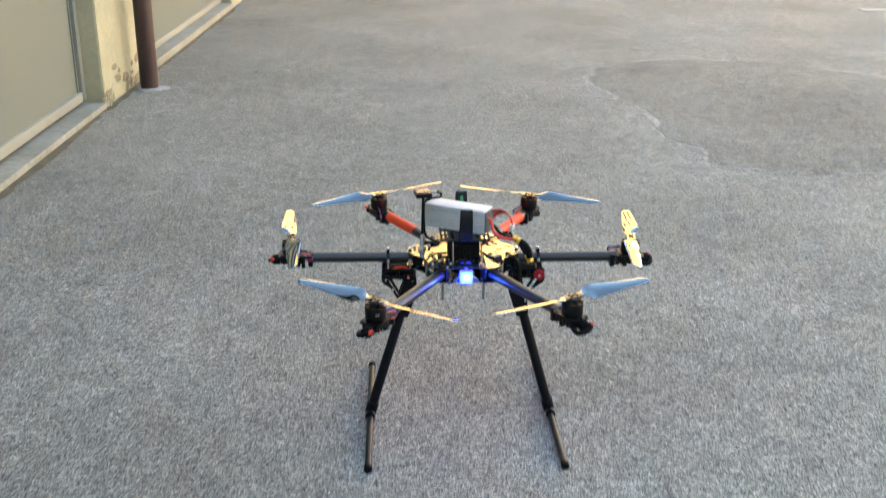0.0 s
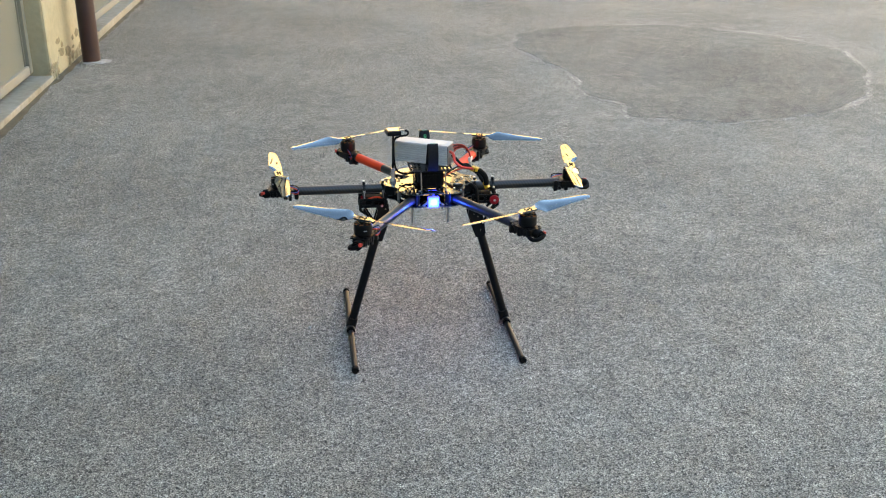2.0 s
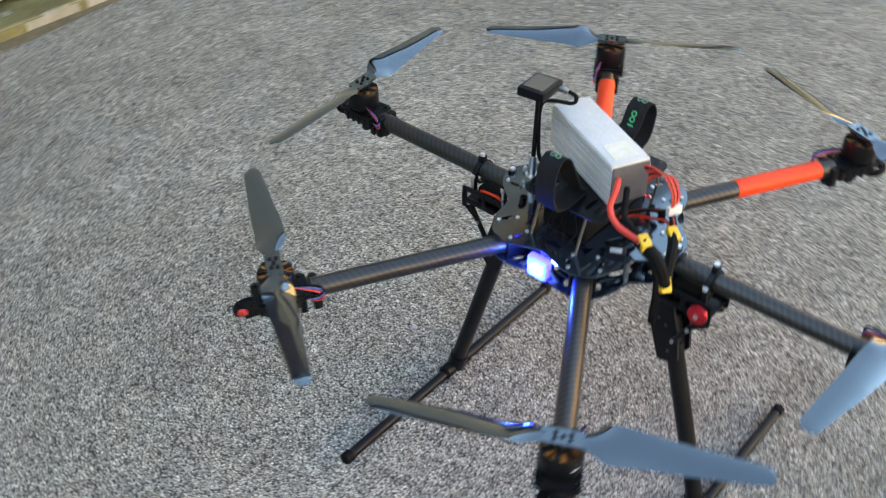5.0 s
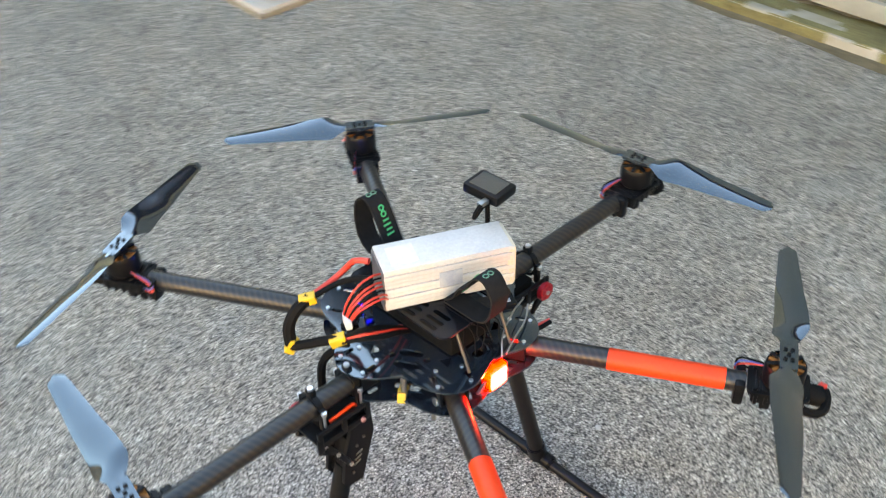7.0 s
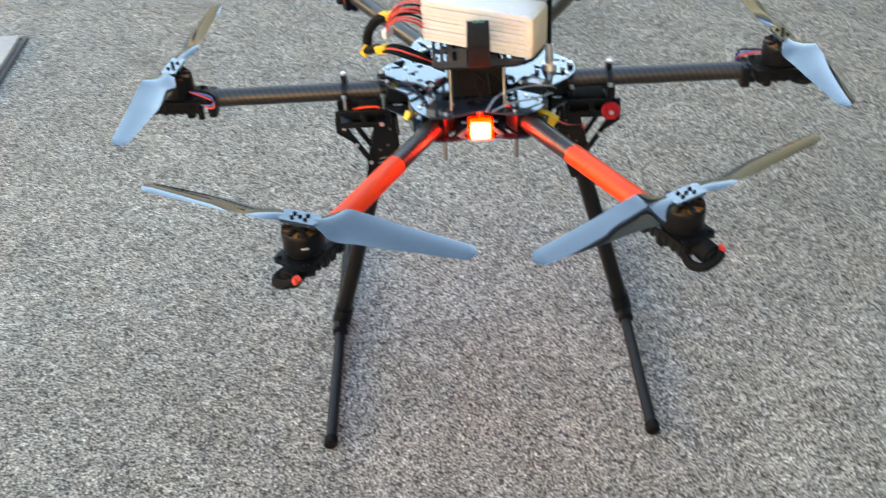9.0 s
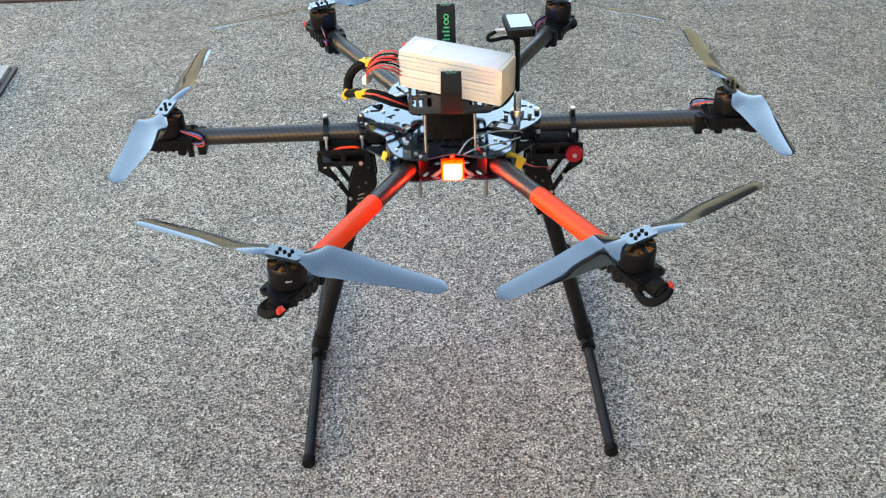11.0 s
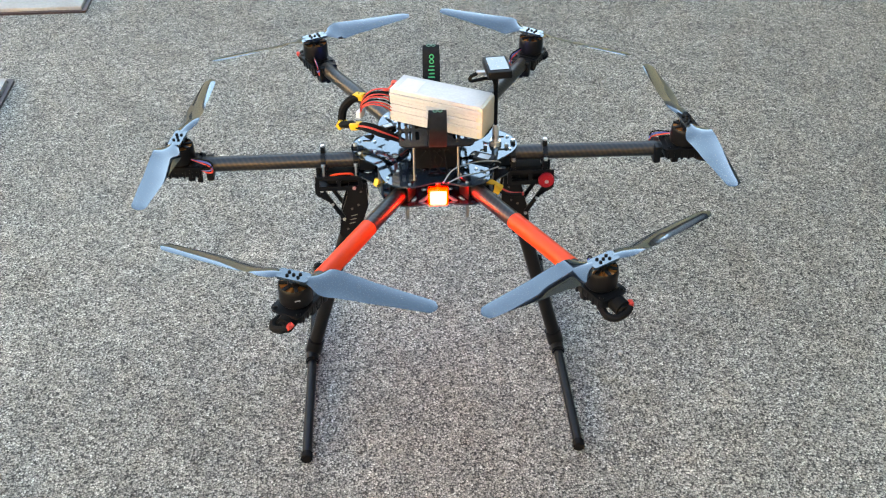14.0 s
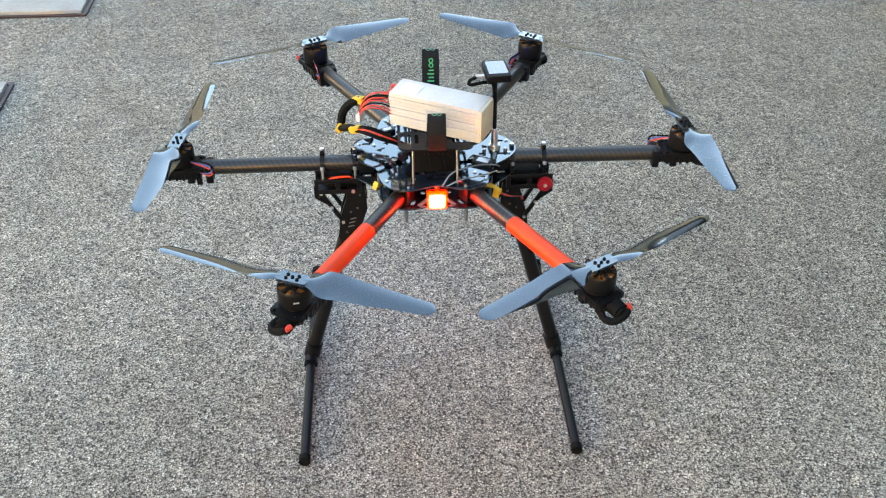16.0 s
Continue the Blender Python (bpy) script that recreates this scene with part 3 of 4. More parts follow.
def shared():
    """Meshes that the six arms have in common."""
    m = {}
    bm = B()
    rod(bm, (0.072, 0, 0), (0.302, 0, 0), 0.0101, seg=32, bevel=0.0008)
    m["arm"] = mesh_of("arm", bm, CARBON)
    bm = B()
    rod(bm, (0.176, 0, 0), (0.284, 0, 0), 0.0106, seg=32, bevel=0.0004)
    m["sleeve"] = mesh_of("sleeve", bm, RED)
    bm = B()
    sheet(bm, rounded(-0.030, -0.019, 0.025, 0.019, 0.006), [ring(0, 0, 0.006, 12)] + [ring(x, y, 0.0022, 8) for x in (-0.023, 0.019) for y in (-0.0145, 0.0145)], 0.002, 0.003)
    m["motor_plate"] = mesh_of("motor_plate", bm, BLACK, False)
    bm = B()
    for x in (-0.036, -0.012):
        box(bm, (x, 0, -0.009), (0.010, 0.029, 0.025), 0.003)
    box(bm, (-0.036, 0, -0.022), (0.005, 0.007, 0.007), 0.001)
    m["clamp"] = mesh_of("clamp", bm, BLACK)
    # motor, from its foot at z = 0
    bm = B()
    rod(bm, (0, 0, 0.0), (0, 0, 0.0045), 0.0155, 0.0172, 28, 0.0006)
    rod(bm, (0, 0, 0.0), (0, 0, 0.034), 0.005, seg=12)
    m["motor_base"] = mesh_of("motor_base", bm, BLACK)
    bm = B()
    box(bm, (0.0125, 0, 0.0185), (0.010, 0.0042, 0.020), 0.0012)
    m["winding"] = mesh_of("winding", bm, COPPER)
    bm = B()
    n = 40
    prof = [(0.0168, 0.0045), (0.0182, 0.0045), (0.0185, 0.007), (0.0185, 0.024), (0.0181, 0.0275), (0.0172, 0.0295), (0.0164, 0.0290), (0.0168, 0.0265)]
    rows = [[bm.verts.new((r * math.cos(2 * math.pi * k / n), r * math.sin(2 * math.pi * k / n), z)) for r, z in prof] for k in range(n)]
    for k in range(n):
        a, b = rows[k], rows[(k + 1) % n]
        for j in range(len(prof)):
            i = (j + 1) % len(prof)
            bm.faces.new((a[j], b[j], b[i], a[i]))
    bmesh.ops.recalc_face_normals(bm, faces=bm.faces[:])
    m["motor_bell"] = mesh_of("motor_bell", bm, BLACK)
    bm = B()
    box(bm, (0.0115, 0, 0.0298), (0.0118, 0.0040, 0.0030), 0.0006)
    m["spoke"] = mesh_of("spoke", bm, BLACK)
    bm = B()
    rod(bm, (0, 0, 0.028), (0, 0, 0.0355), 0.0078, seg=20, bevel=0.0006)
    m["bell_hub"] = mesh_of("bell_hub", bm, BLACK)
    bm = B()
    box(bm, (0.01855, 0, 0.0165), (0.0005, 0.0062, 0.0020), 0)
    m["motor_mark"] = mesh_of("motor_mark", bm, BADGE, False)
    # propeller, from the motor's top at z = 0
    bm = B()
    sheet(bm, rounded(-0.0180, -0.0080, 0.0180, 0.0080, 0.003), [], 0.0052, 0.0036)
    rod(bm, (0, 0, 0), (0, 0, 0.0018), 0.0085, seg=20)
    m["propeller_hub"] = mesh_of("propeller_hub", bm, PROP)
    bm = B()
    for x, y in ((-0.0064, 0.0030), (-0.0064, -0.0030), (0.0064, 0.0030), (0.0064, -0.0030), (0, 0)):
        rod(bm, (x, y, 0.005), (x, y, 0.0068), 0.0019, seg=10, bevel=0.0004)
    m["hub_bolts"] = mesh_of("hub_bolts", bm, MATTE)
    m["blade+"], m["blade-"] = blade_mesh(1), blade_mesh(-1)
    # speed controller, about a point below the motor
    bm = B()
    box(bm, (-0.002, 0, 0.002), (0.048, 0.029, 0.018), 0.004)
    m["controller_case"] = mesh_of("controller_case", bm, BLACK)
    bm = B()
    box(bm, (0, 0, 0.002), (0.0035, 0.0305, 0.0186), 0.001)
    m["rib"] = mesh_of("rib", bm, BLACK)
    bm = B()
    box(bm, (-0.022, 0.008, -0.012), (0.007, 0.005, 0.010), 0.001)
    m["lug"] = mesh_of("lug", bm, BLACK)
    bm = B()
    rod(bm, (0.018, 0.003, 0.001), (0.039, 0.003, -0.001), 0.0098, seg=20, bevel=0.003)
    m["capacitor"] = mesh_of("capacitor", bm, MATTE)
    bm = B()
    wire(bm, [(0.018, -0.011, -0.006), (0.030, -0.014, -0.007), (0.039, -0.009, -0.006), (0.0415, 0.003, -0.002), (0.039, 0.010, 0.002)], 0.0044)
    m["cable_loop"] = mesh_of("cable_loop", bm, MATTE)
    bm = B()
    wire(bm, [(0.041, 0.006, -0.001), (0.039, 0.011, 0.002), (0.034, 0.014, 0.005)], 0.0030)
    box(bm, (0.038, 0.012, 0.004), (0.006, 0.004, 0.006), 0.0012)
    m["red_tip"] = mesh_of("red_tip", bm, RED_WIRE)
    for name, off, material in (("wire_red", -0.004, RED_WIRE), ("wire_blue", 0.0, BLUE_WIRE), ("wire_dark", 0.004, MATTE)):
        bm = B()
        wire(bm, [(-0.020, 0.012 + off * 0.5, 0.006), (-0.034, 0.016 + off * 0.4, 0.004 + off), (-0.041, 0.017, 0.008 + off), (-0.037, 0.016, 0.015 + off), (-0.020, 0.012, 0.019 + off * 0.4), (-0.008, 0.008, 0.020)], 0.0011, 6)
        m[name] = mesh_of(name, bm, material)
    return m


M = shared()
# arm bearing, propeller's turn, sense of rotation
ROTORS = ((0, 81, -1), (60, -22, 1), (120, 30, -1), (180, 97, 1), (240, -34, -1), (300, 27, 1))
for deg, prop, sense in ROTORS:
    head = HEAD[deg]
    lift = head + 0.006 - 0.0355 - 0.352
    reach, bearing = HUB[deg]
    axis = pose(0, 0, ARM_Z + lift * 0.6, 0, 0, bearing)
    arm = part("arm", M["arm"], None, copter, "woven carbon-fibre tube", axis)
    if deg in (60, 120):
        part("sleeve", M["sleeve"], None, arm, "orange-red shrink sleeve")
    a = radians(bearing)
    hub = Vector((reach * math.cos(a), reach * math.sin(a), 0))
    mount = part("motor_mount", M["motor_plate"], None, copter, "black motor plate", pose(hub.x, hub.y, head - 0.0320, 0, 0, deg))
    part("clamp", M["clamp"], None, mount)
    for x in (-0.023, 0.019):
        for y in (-0.0145, 0.0145):
            bm = B()
            rod(bm, (x, y, 0.002), (x, y, 0.0040), 0.0024, seg=8)
            part("screw", bm, BLACK, mount)
    motor = part("motor", M["motor_base"], None, copter, "black brushless motor", pose(hub.x, hub.y, head - 0.0302, 0, 0, deg + 40) @ Matrix.Diagonal((1, 1, 0.85, 1)))
    for k in range(12):
        part("winding", M["winding"], None, motor, "copper winding", pose(0, 0, 0, 0, 0, 30 * k))
    part("bell", M["motor_bell"], None, motor)
    part("bell_hub", M["bell_hub"], None, motor)
    for k in range(7):
        part("spoke", M["spoke"], None, motor, at=pose(0, 0, 0, 0, 0, 360 / 7 * k))
    part("mark", M["motor_mark"], None, motor, "pale printed mark")
    blades = part("propeller", M["propeller_hub"], None, copter, "glossy black two-blade propeller at rest", pose(hub.x, hub.y, head, 0, 0, prop))
    part("bolts", M["hub_bolts"], None, blades)
    for k in (0, 180):
        part("blade", M["blade+" if sense > 0 else "blade-"], None, blades, at=pose(0, 0, 0.0032, 0, 0, k))
    esc = part("speed_controller", M["controller_case"], None, copter, "black speed controller under the motor", pose(hub.x * (0.985 if deg == 60 else 1), hub.y * (0.985 if deg == 60 else 1), head - 0.0405, 0, 0, deg))
    for x in (-0.021, -0.012, -0.003, 0.006, 0.015):
        part("rib", M["rib"], None, esc, at=pose(x, 0, 0))
    for name in ("lug", "capacitor", "cable_loop", "red_tip", "wire_red", "wire_blue", "wire_dark"):
        part(name, M[name], None, esc)


def star(r_arm, r_gap, n=96):
    """Outline of the centre plates: lobes towards the six arms."""
    out = []
    for k in range(n):
        a = 2 * math.pi * k / n
        c = 0.5 + 0.5 * math.cos(6 * a)
        r = r_gap + (r_arm - r_gap) * c ** 0.8
        out.append((r * math.cos(a), r * math.sin(a)))
    return out


def plate_holes(top):
    holes = []
    for k in range(6):
        a = radians(60 * k)
        for r, off, ln, w in ((0.088, 0.016, 0.012, 0.005), (0.088, -0.016, 0.012, 0.005)):
            holes.append(slot(r * math.cos(a) - off * math.sin(a), r * math.sin(a) + off * math.cos(a), ln, w, a))
        b = a + radians(30)
        holes.append(slot(0.072 * math.cos(b), 0.072 * math.sin(b), 0.026, 0.008, b + math.pi / 2))
        holes.append(slot(0.056 * math.cos(b), 0.056 * math.sin(b), 0.024, 0.009, b + math.pi / 2))
        for s in (-1, 1):
            c = a + s * radians(15)
            holes.append(ring(0.064 * math.cos(c), 0.064 * math.sin(c), 0.0036, 10))
        if top:
            holes.append(ring(0.068 * math.cos(a), 0.068 * math.sin(a), 0.0078, 3, turn=a))
    return holes


bm = B()
sheet(bm, star(0.109, 0.088), plate_holes(True), 0.3655, 0.002)
part("top_plate", bm, PLATE, copter, "glossy black centre plate with cut-outs", smooth=False)
bm = B()
sheet(bm, star(0.109, 0.090), plate_holes(False), 0.3375, 0.002)
part("bottom_plate", bm, PLATE, copter, "glossy black lower plate with cut-outs", smooth=False)

post = B()
rod(post, (0, 0, 0.3375), (0, 0, 0.3635), 0.003, seg=12)
post = mesh_of("standoff", post, ALU)
head_screw = B()
rod(head_screw, (0, 0, 0.3655), (0, 0, 0.3673), 0.0021, seg=10, bevel=0.0004)
head_screw = mesh_of("screw", head_screw, STEEL)
half = B()
for z in (0.3605, 0.3405):
    box(half, (0.089, 0, z), (0.020, 0.0265, 0.004), 0.0012)
for y in (-0.0125, 0.0125):
    box(half, (0.089, y, 0.3505), (0.020, 0.0025, 0.022), 0.001)
half = mesh_of("arm_socket", half, BLACK)
for k in range(6):
    part("arm_socket", half, None, copter, at=pose(0, 0, 0, 0, 0, 60 * k))
    for s in (-1, 1):
        a = radians(60 * k + s * 9)
        at = pose(0.099 * math.cos(a), 0.099 * math.sin(a), 0)
        part("screw", head_screw, None, copter, "bright screw head", at)
        at = pose(0.079 * math.cos(a), 0.079 * math.sin(a), 0)
        part("screw", head_screw, None, copter, "bright screw head", at)
    a = radians(60 * k + 30)
    part("standoff", post, None, copter, "aluminium spacer", pose(0.083 * math.cos(a), 0.083 * math.sin(a), 0))

# battery tray on four posts
bm = B()
holes = [slot(sx * x, y, 0.021, 0.0048, math.pi / 2) for sx in (-1, 1) for x in (0.0235, 0.0325, 0.0410) for y in (-0.040, -0.014, 0.016, 0.044)]
sheet(bm, rounded(-0.047, -0.062, 0.047, 0.070, 0.010), holes, 0.4065, 0.002)
part("battery_tray", bm, TRAY, copter, "black slotted battery plate", smooth=False)
for x, y in ((0.029, 0.060), (-0.026, 0.060), (-0.024, -0.052), (0.030, -0.052)):
    bm = B()
    rod(bm, (x, y * 1.4, 0.3655), (x, y * 1.12, 0.4045), 0.0016, seg=12)
    part("tray_post", bm, POST, copter, "aluminium tray post")

# electronics between plate and tray
# Controller box enlarged in matt black to paint the deep shade under the tray.
fc = B()
box(fc, (0.001, 0.004, 0.3835), (0.054, 0.112, 0.034), 0.004)
fc = part("flight_controller_fill", fc, MATTE, copter, "black flight controller, enlarged to fill the shaded gap under the tray")
for sy, y in ((1, 0.058), (-1, -0.050)):
    for k in range(6):
        bm = B()
        x = -0.016 + 0.006 * k
        wire(bm, [(x, y, 0.392), (x + 0.002, y + sy * 0.007, 0.396), (x + 0.008 * (k % 3 - 1), y + sy * 0.012, 0.386), (x * 1.3, y + sy * 0.016, 0.369)], 0.0008, 6)
        part("signal_wire", bm, MATTE, fc)
for x, y, sx, sy in ((-0.062, 0.040, 0.026, 0.018), (0.060, -0.046, 0.020, 0.012)):
    bm = B()
    box(bm, (x, y, 0.3680), (sx, sy, 0.005), 0.0012, Euler((0, 0, x * 8)).to_quaternion())
    board = part("circuit_board", bm, BLACK, copter)
    bm = B()
    box(bm, (x, y, 0.3707), (sx * 0.6, sy * 0.55, 0.0008), 0, Euler((0, 0, x * 8)).to_quaternion())
    part("sticker", bm, STICKER, board, "pale sticker")

# signal lamps, one to each end; the glowing rim stands for the halo
for sy, material, rim, label in ((-1, BLUE_LED, BLUE_RIM, "lit blue signal lamp"), (1, RED_LED, RED_RIM, "lit red signal lamp")):
    bm = B()
    box(bm, (0.0, sy * 0.0895, 0.345), (0.0250, 0.009, 0.0240), 0.0025)
    lamp = part("signal_lamp", bm, rim, copter, label)
    bm = B()
    box(bm, (0.0, sy * 0.0905, 0.3450), (0.0222, 0.0112, 0.0212), 0.004)
    part("lamp_core", bm, material, lamp, "glaring lamp core")
    bm = B()
    box(bm, (0.0, sy * 0.0835, 0.345), (0.027, 0.003, 0.025), 0.001)
    part("lamp_holder", bm, BLACK, lamp)
    bm = B()
    for x in (-0.019, 0.019):
        box(bm, (x, sy * 0.089, 0.3395), (0.004, 0.003, 0.026), 0.0006, Euler((0, radians(-50 if x > 0 else 50), 0)).to_quaternion())
    part("truss", bm, ALU, lamp)

# studs below the body
for x in (-0.041, 0.038):
    for y in (-0.044, 0.044):
        bm = B()
        rod(bm, (x, y, 0.280), (x, y, 0.336), 0.0027, seg=10)
        part("stud", bm, ALU, copter, "grey metal stud")

# position receiver on its mast
mast = B()
rod(mast, (-0.080, 0.003, 0.376), (-0.078, 0.004, 0.477), 0.0026, seg=12)
mast = part("receiver_mast", mast, BLACK, copter, "thin black mast")
bm = B()
rod(bm, (-0.080, 0.003, 0.3655), (-0.080, 0.003, 0.373), 0.0085, 0.0070, 20, 0.001)
rod(bm, (-0.080, 0.003, 0.373), (-0.0795, 0.003, 0.396), 0.0048, 0.0036, 20, 0.0006)
part("mast_base", bm, STEEL, mast, "bright metal mast base")
for x, y in ((-0.094, 0.010), (-0.066, 0.012), (-0.080, -0.012)):
    bm = B()
    rod(bm, (x, y, 0.3655), (x, y, 0.3705), 0.0028, seg=6, bevel=0.0005)
    part("base_nut", bm, ALU, mast)
puck = B()
box(puck, (-0.0785, 0.006, 0.4785), (0.031, 0.041, 0.0105), 0.0025, Euler((radians(-3), 0, radians(6))).to_quaternion())
part("receiver", puck, BLACK, mast, "black receiver box with pale lid")
bm = B()
box(bm, (-0.0785, 0.006, 0.4841), (0.024, 0.031, 0.0008), 0, Euler((radians(-3), 0, radians(6))).to_quaternion())
part("receiver_lid", bm, LID, mast, "shiny black lid")
bm = B()
box(bm, (-0.057, 0.018, 0.4780), (0.011, 0.006, 0.0045), 0.001)
part("plug", bm, ALU, mast)
bm = B()
wire(bm, [(-0.053, 0.019, 0.478), (-0.044, 0.021, 0.474), (-0.046, 0.018, 0.467), (-0.066, 0.010, 0.466), (-0.076, 0.006, 0.458), (-0.0765, 0.006, 0.42), (-0.072, 0.006, 0.392), (-0.056, 0.012, 0.380), (-0.030, 0.016, 0.378)], 0.0022)
part("receiver_cable", bm, MATTE, mast)

# thin aerial wires at the red lamp's end
bm = B()
wire(bm, [(-0.006, 0.092, 0.366), (-0.020, 0.080, 0.378), (-0.050, 0.066, 0.379), (-0.075, 0.056, 0.373), (-0.082, 0.050, 0.367)], 0.0009, 6)
wire(bm, [(-0.012, 0.092, 0.366), (-0.030, 0.086, 0.371), (-0.056, 0.076, 0.370), (-0.078, 0.060, 0.367)], 0.0009, 6)
part("aerial_wire", bm, ALU, copter)

# ---- landing gear, the same turned half round for the other side ----
GEAR = []


def gear_mesh(name, bm, material, label="", owner=""):
    GEAR.append((name, mesh_of(name, bm, material), label, owner))


bm = B()
rod(bm, (0.117, 0, 0.248), (0.1845, 0, 0.013), 0.0098, seg=24)
gear_mesh("landing_leg", bm, TUBE, "black folding landing leg")
bm = B()
rod(bm, (0.1855, -0.205, 0.0072), (0.1855, 0.205, 0.0072), 0.0066, seg=20)
gear_mesh("skid", bm, TUBE, "dark skid tube", "landing_leg")
for y in (-1, 1):
    bm = B()
    rod(bm, (0.1855, y * 0.201, 0.0078), (0.1855, y * 0.214, 0.0078), 0.0078, seg=18, bevel=0.0015)
    gear_mesh("skid_cap", bm, MATTE, "rubber end cap", "landing_leg")
bm = B()
rod(bm, (0.1855, -0.024, 0.0098), (0.1855, 0.024, 0.0098), 0.0096, seg=20, bevel=0.002)
rod(bm, (0.178, 0, 0.034), (0.1848, 0, 0.010), 0.0122, seg=20, bevel=0.001)
gear_mesh("tee_joint", bm, BLACK, "black tee joint", "landing_leg")
bm = B()
outline = [(0.092, 0.318), (0.114, 0.320), (0.118, 0.298), (0.126, 0.272), (0.1310, 0.238), (0.1260, 0.230), (0.1080, 0.228), (0.0985, 0.256), (0.0895, 0.284)]
for y in (-0.0145, 0.0105):
    lo = [bm.verts.new((x, y, z)) for x, z in outline]
    hi = [bm.verts.new((x, y + 0.004, z)) for x, z in outline]
    bm.faces.new(lo)
    bm.faces.new(hi[::-1])
    for i in range(len(outline)):
        j = (i + 1) % len(outline)
        bm.faces.new((lo[j], lo[i], hi[i], hi[j]))
box(bm, (0.113, 0, 0.258), (0.018, 0.024, 0.045), 0.003, Euler((0, radians(-15), 0)).to_quaternion())
bmesh.ops.recalc_face_normals(bm, faces=bm.faces[:])
gear_mesh("leg_bracket", bm, BLACK, "black leg bracket", "landing_leg")
for x, z in ((0.099, 0.306), (0.103, 0.285), (0.112, 0.279), (0.119, 0.246)):
    for y in (-0.0155, 0.0152):
        bm = B()
        rod(bm, (x, y - 0.0006, z), (x, y + 0.0006, z), 0.0016, seg=10)
        gear_mesh("bracket_screw", bm, POST, "", "landing_leg")
bm = B()
for k in range(3):
    box(bm, (0.1095 + 0.0016 * k, 0.0147, 0.268 - 0.0062 * k), (0.0085, 0.0005, 0.0013), 0, Euler((0, radians(15), 0)).to_quaternion())
gear_mesh("bracket_mark", bm, DOOR, "pale moulded mark", "landing_leg")
bm = B()
for y in (-0.021, 0.018):
    box(bm, (0.127, y + 0.0015, 0.3340), (0.062, 0.003, 0.0055), 0.001)
    box(bm, (0.127, y + 0.0015, 0.3185), (0.060, 0.003, 0.0070), 0.001)
    for x in (0.099, 0.127, 0.155):
        box(bm, (x, y + 0.0015, 0.3262), (0.0055, 0.0034, 0.020), 0.001)
    box(bm, (0.1555, y + 0.0015, 0.3185), (0.007, 0.0036, 0.020), 0.002)
box(bm, (0.127, 0, 0.3165), (0.058, 0.036, 0.003), 0.001)
gear_mesh("retract_frame", bm, BLACK, "black retract mechanism frame")
bm = B()
box(bm, (0.1225, 0, 0.328), (0.040, 0.022, 0.018), 0.0015)
gear_mesh("servo", bm, MATTE, "black servo", "retract_frame")
bm = B()
wire(bm, [(0.138, 0.012, 0.333), (0.128, 0.015, 0.3375), (0.112, 0.014, 0.337), (0.106, 0.012, 0.331)], 0.0016)
gear_mesh("servo_wire", bm, RED, "orange servo wire", "retract_frame")
bm = B()
rod(bm, (0.147, -0.022, 0.3245), (0.147, -0.0285, 0.3245), 0.0105, seg=28, bevel=0.0012)
for k in range(6):
    a = 2 * math.pi * k / 6
    rod(bm, (0.147 + 0.0065 * math.cos(a), -0.0285, 0.3245 + 0.0065 * math.sin(a)), (0.147 + 0.0065 * math.cos(a), -0.0295, 0.3245 + 0.0065 * math.sin(a)), 0.001, seg=8)
gear_mesh("drive_wheel", bm, KNOB, "red anodised drive wheel", "retract_frame")
bm = B()
rod(bm, (0.147, -0.0290, 0.3245), (0.147, -0.0302, 0.3245), 0.0026, seg=12)
gear_mesh("wheel_screw", bm, STEEL, "", "retract_frame")
bm = B()
rod(bm, (0.107, 0.0215, 0.3195), (0.107, 0.0235, 0.3195), 0.0024, seg=12)
gear_mesh("status_light", bm, DOT_LED, "tiny lit red light", "retract_frame")
for y in (-0.0165, 0.0165):
    bm = B()
    for p, q in (((0.156, 0.309), (0.138, 0.296)), ((0.150, 0.3145), (0.123, 0.268))):
        d = Vector((q[0] - p[0], 0, q[1] - p[1]))
        box(bm, ((p[0] + q[0]) / 2, y, (p[1] + q[1]) / 2), (d.length, 0.004, 0.0055), 0.001, Euler((0, -math.atan2(d.z, d.x), 0)).to_quaternion())
    gear_mesh("link", bm, BLACK, "", "retract_frame")
    for x, z in ((0.150, 0.3145), (0.137, 0.292), (0.123, 0.268)):
        bm = B()
        s = 1 if y > 0 else -1
        rod(bm, (x, y, z), (x, y + s * 0.0035, z), 0.0022, seg=10)
        gear_mesh("pivot", bm, STEEL, "", "retract_frame")
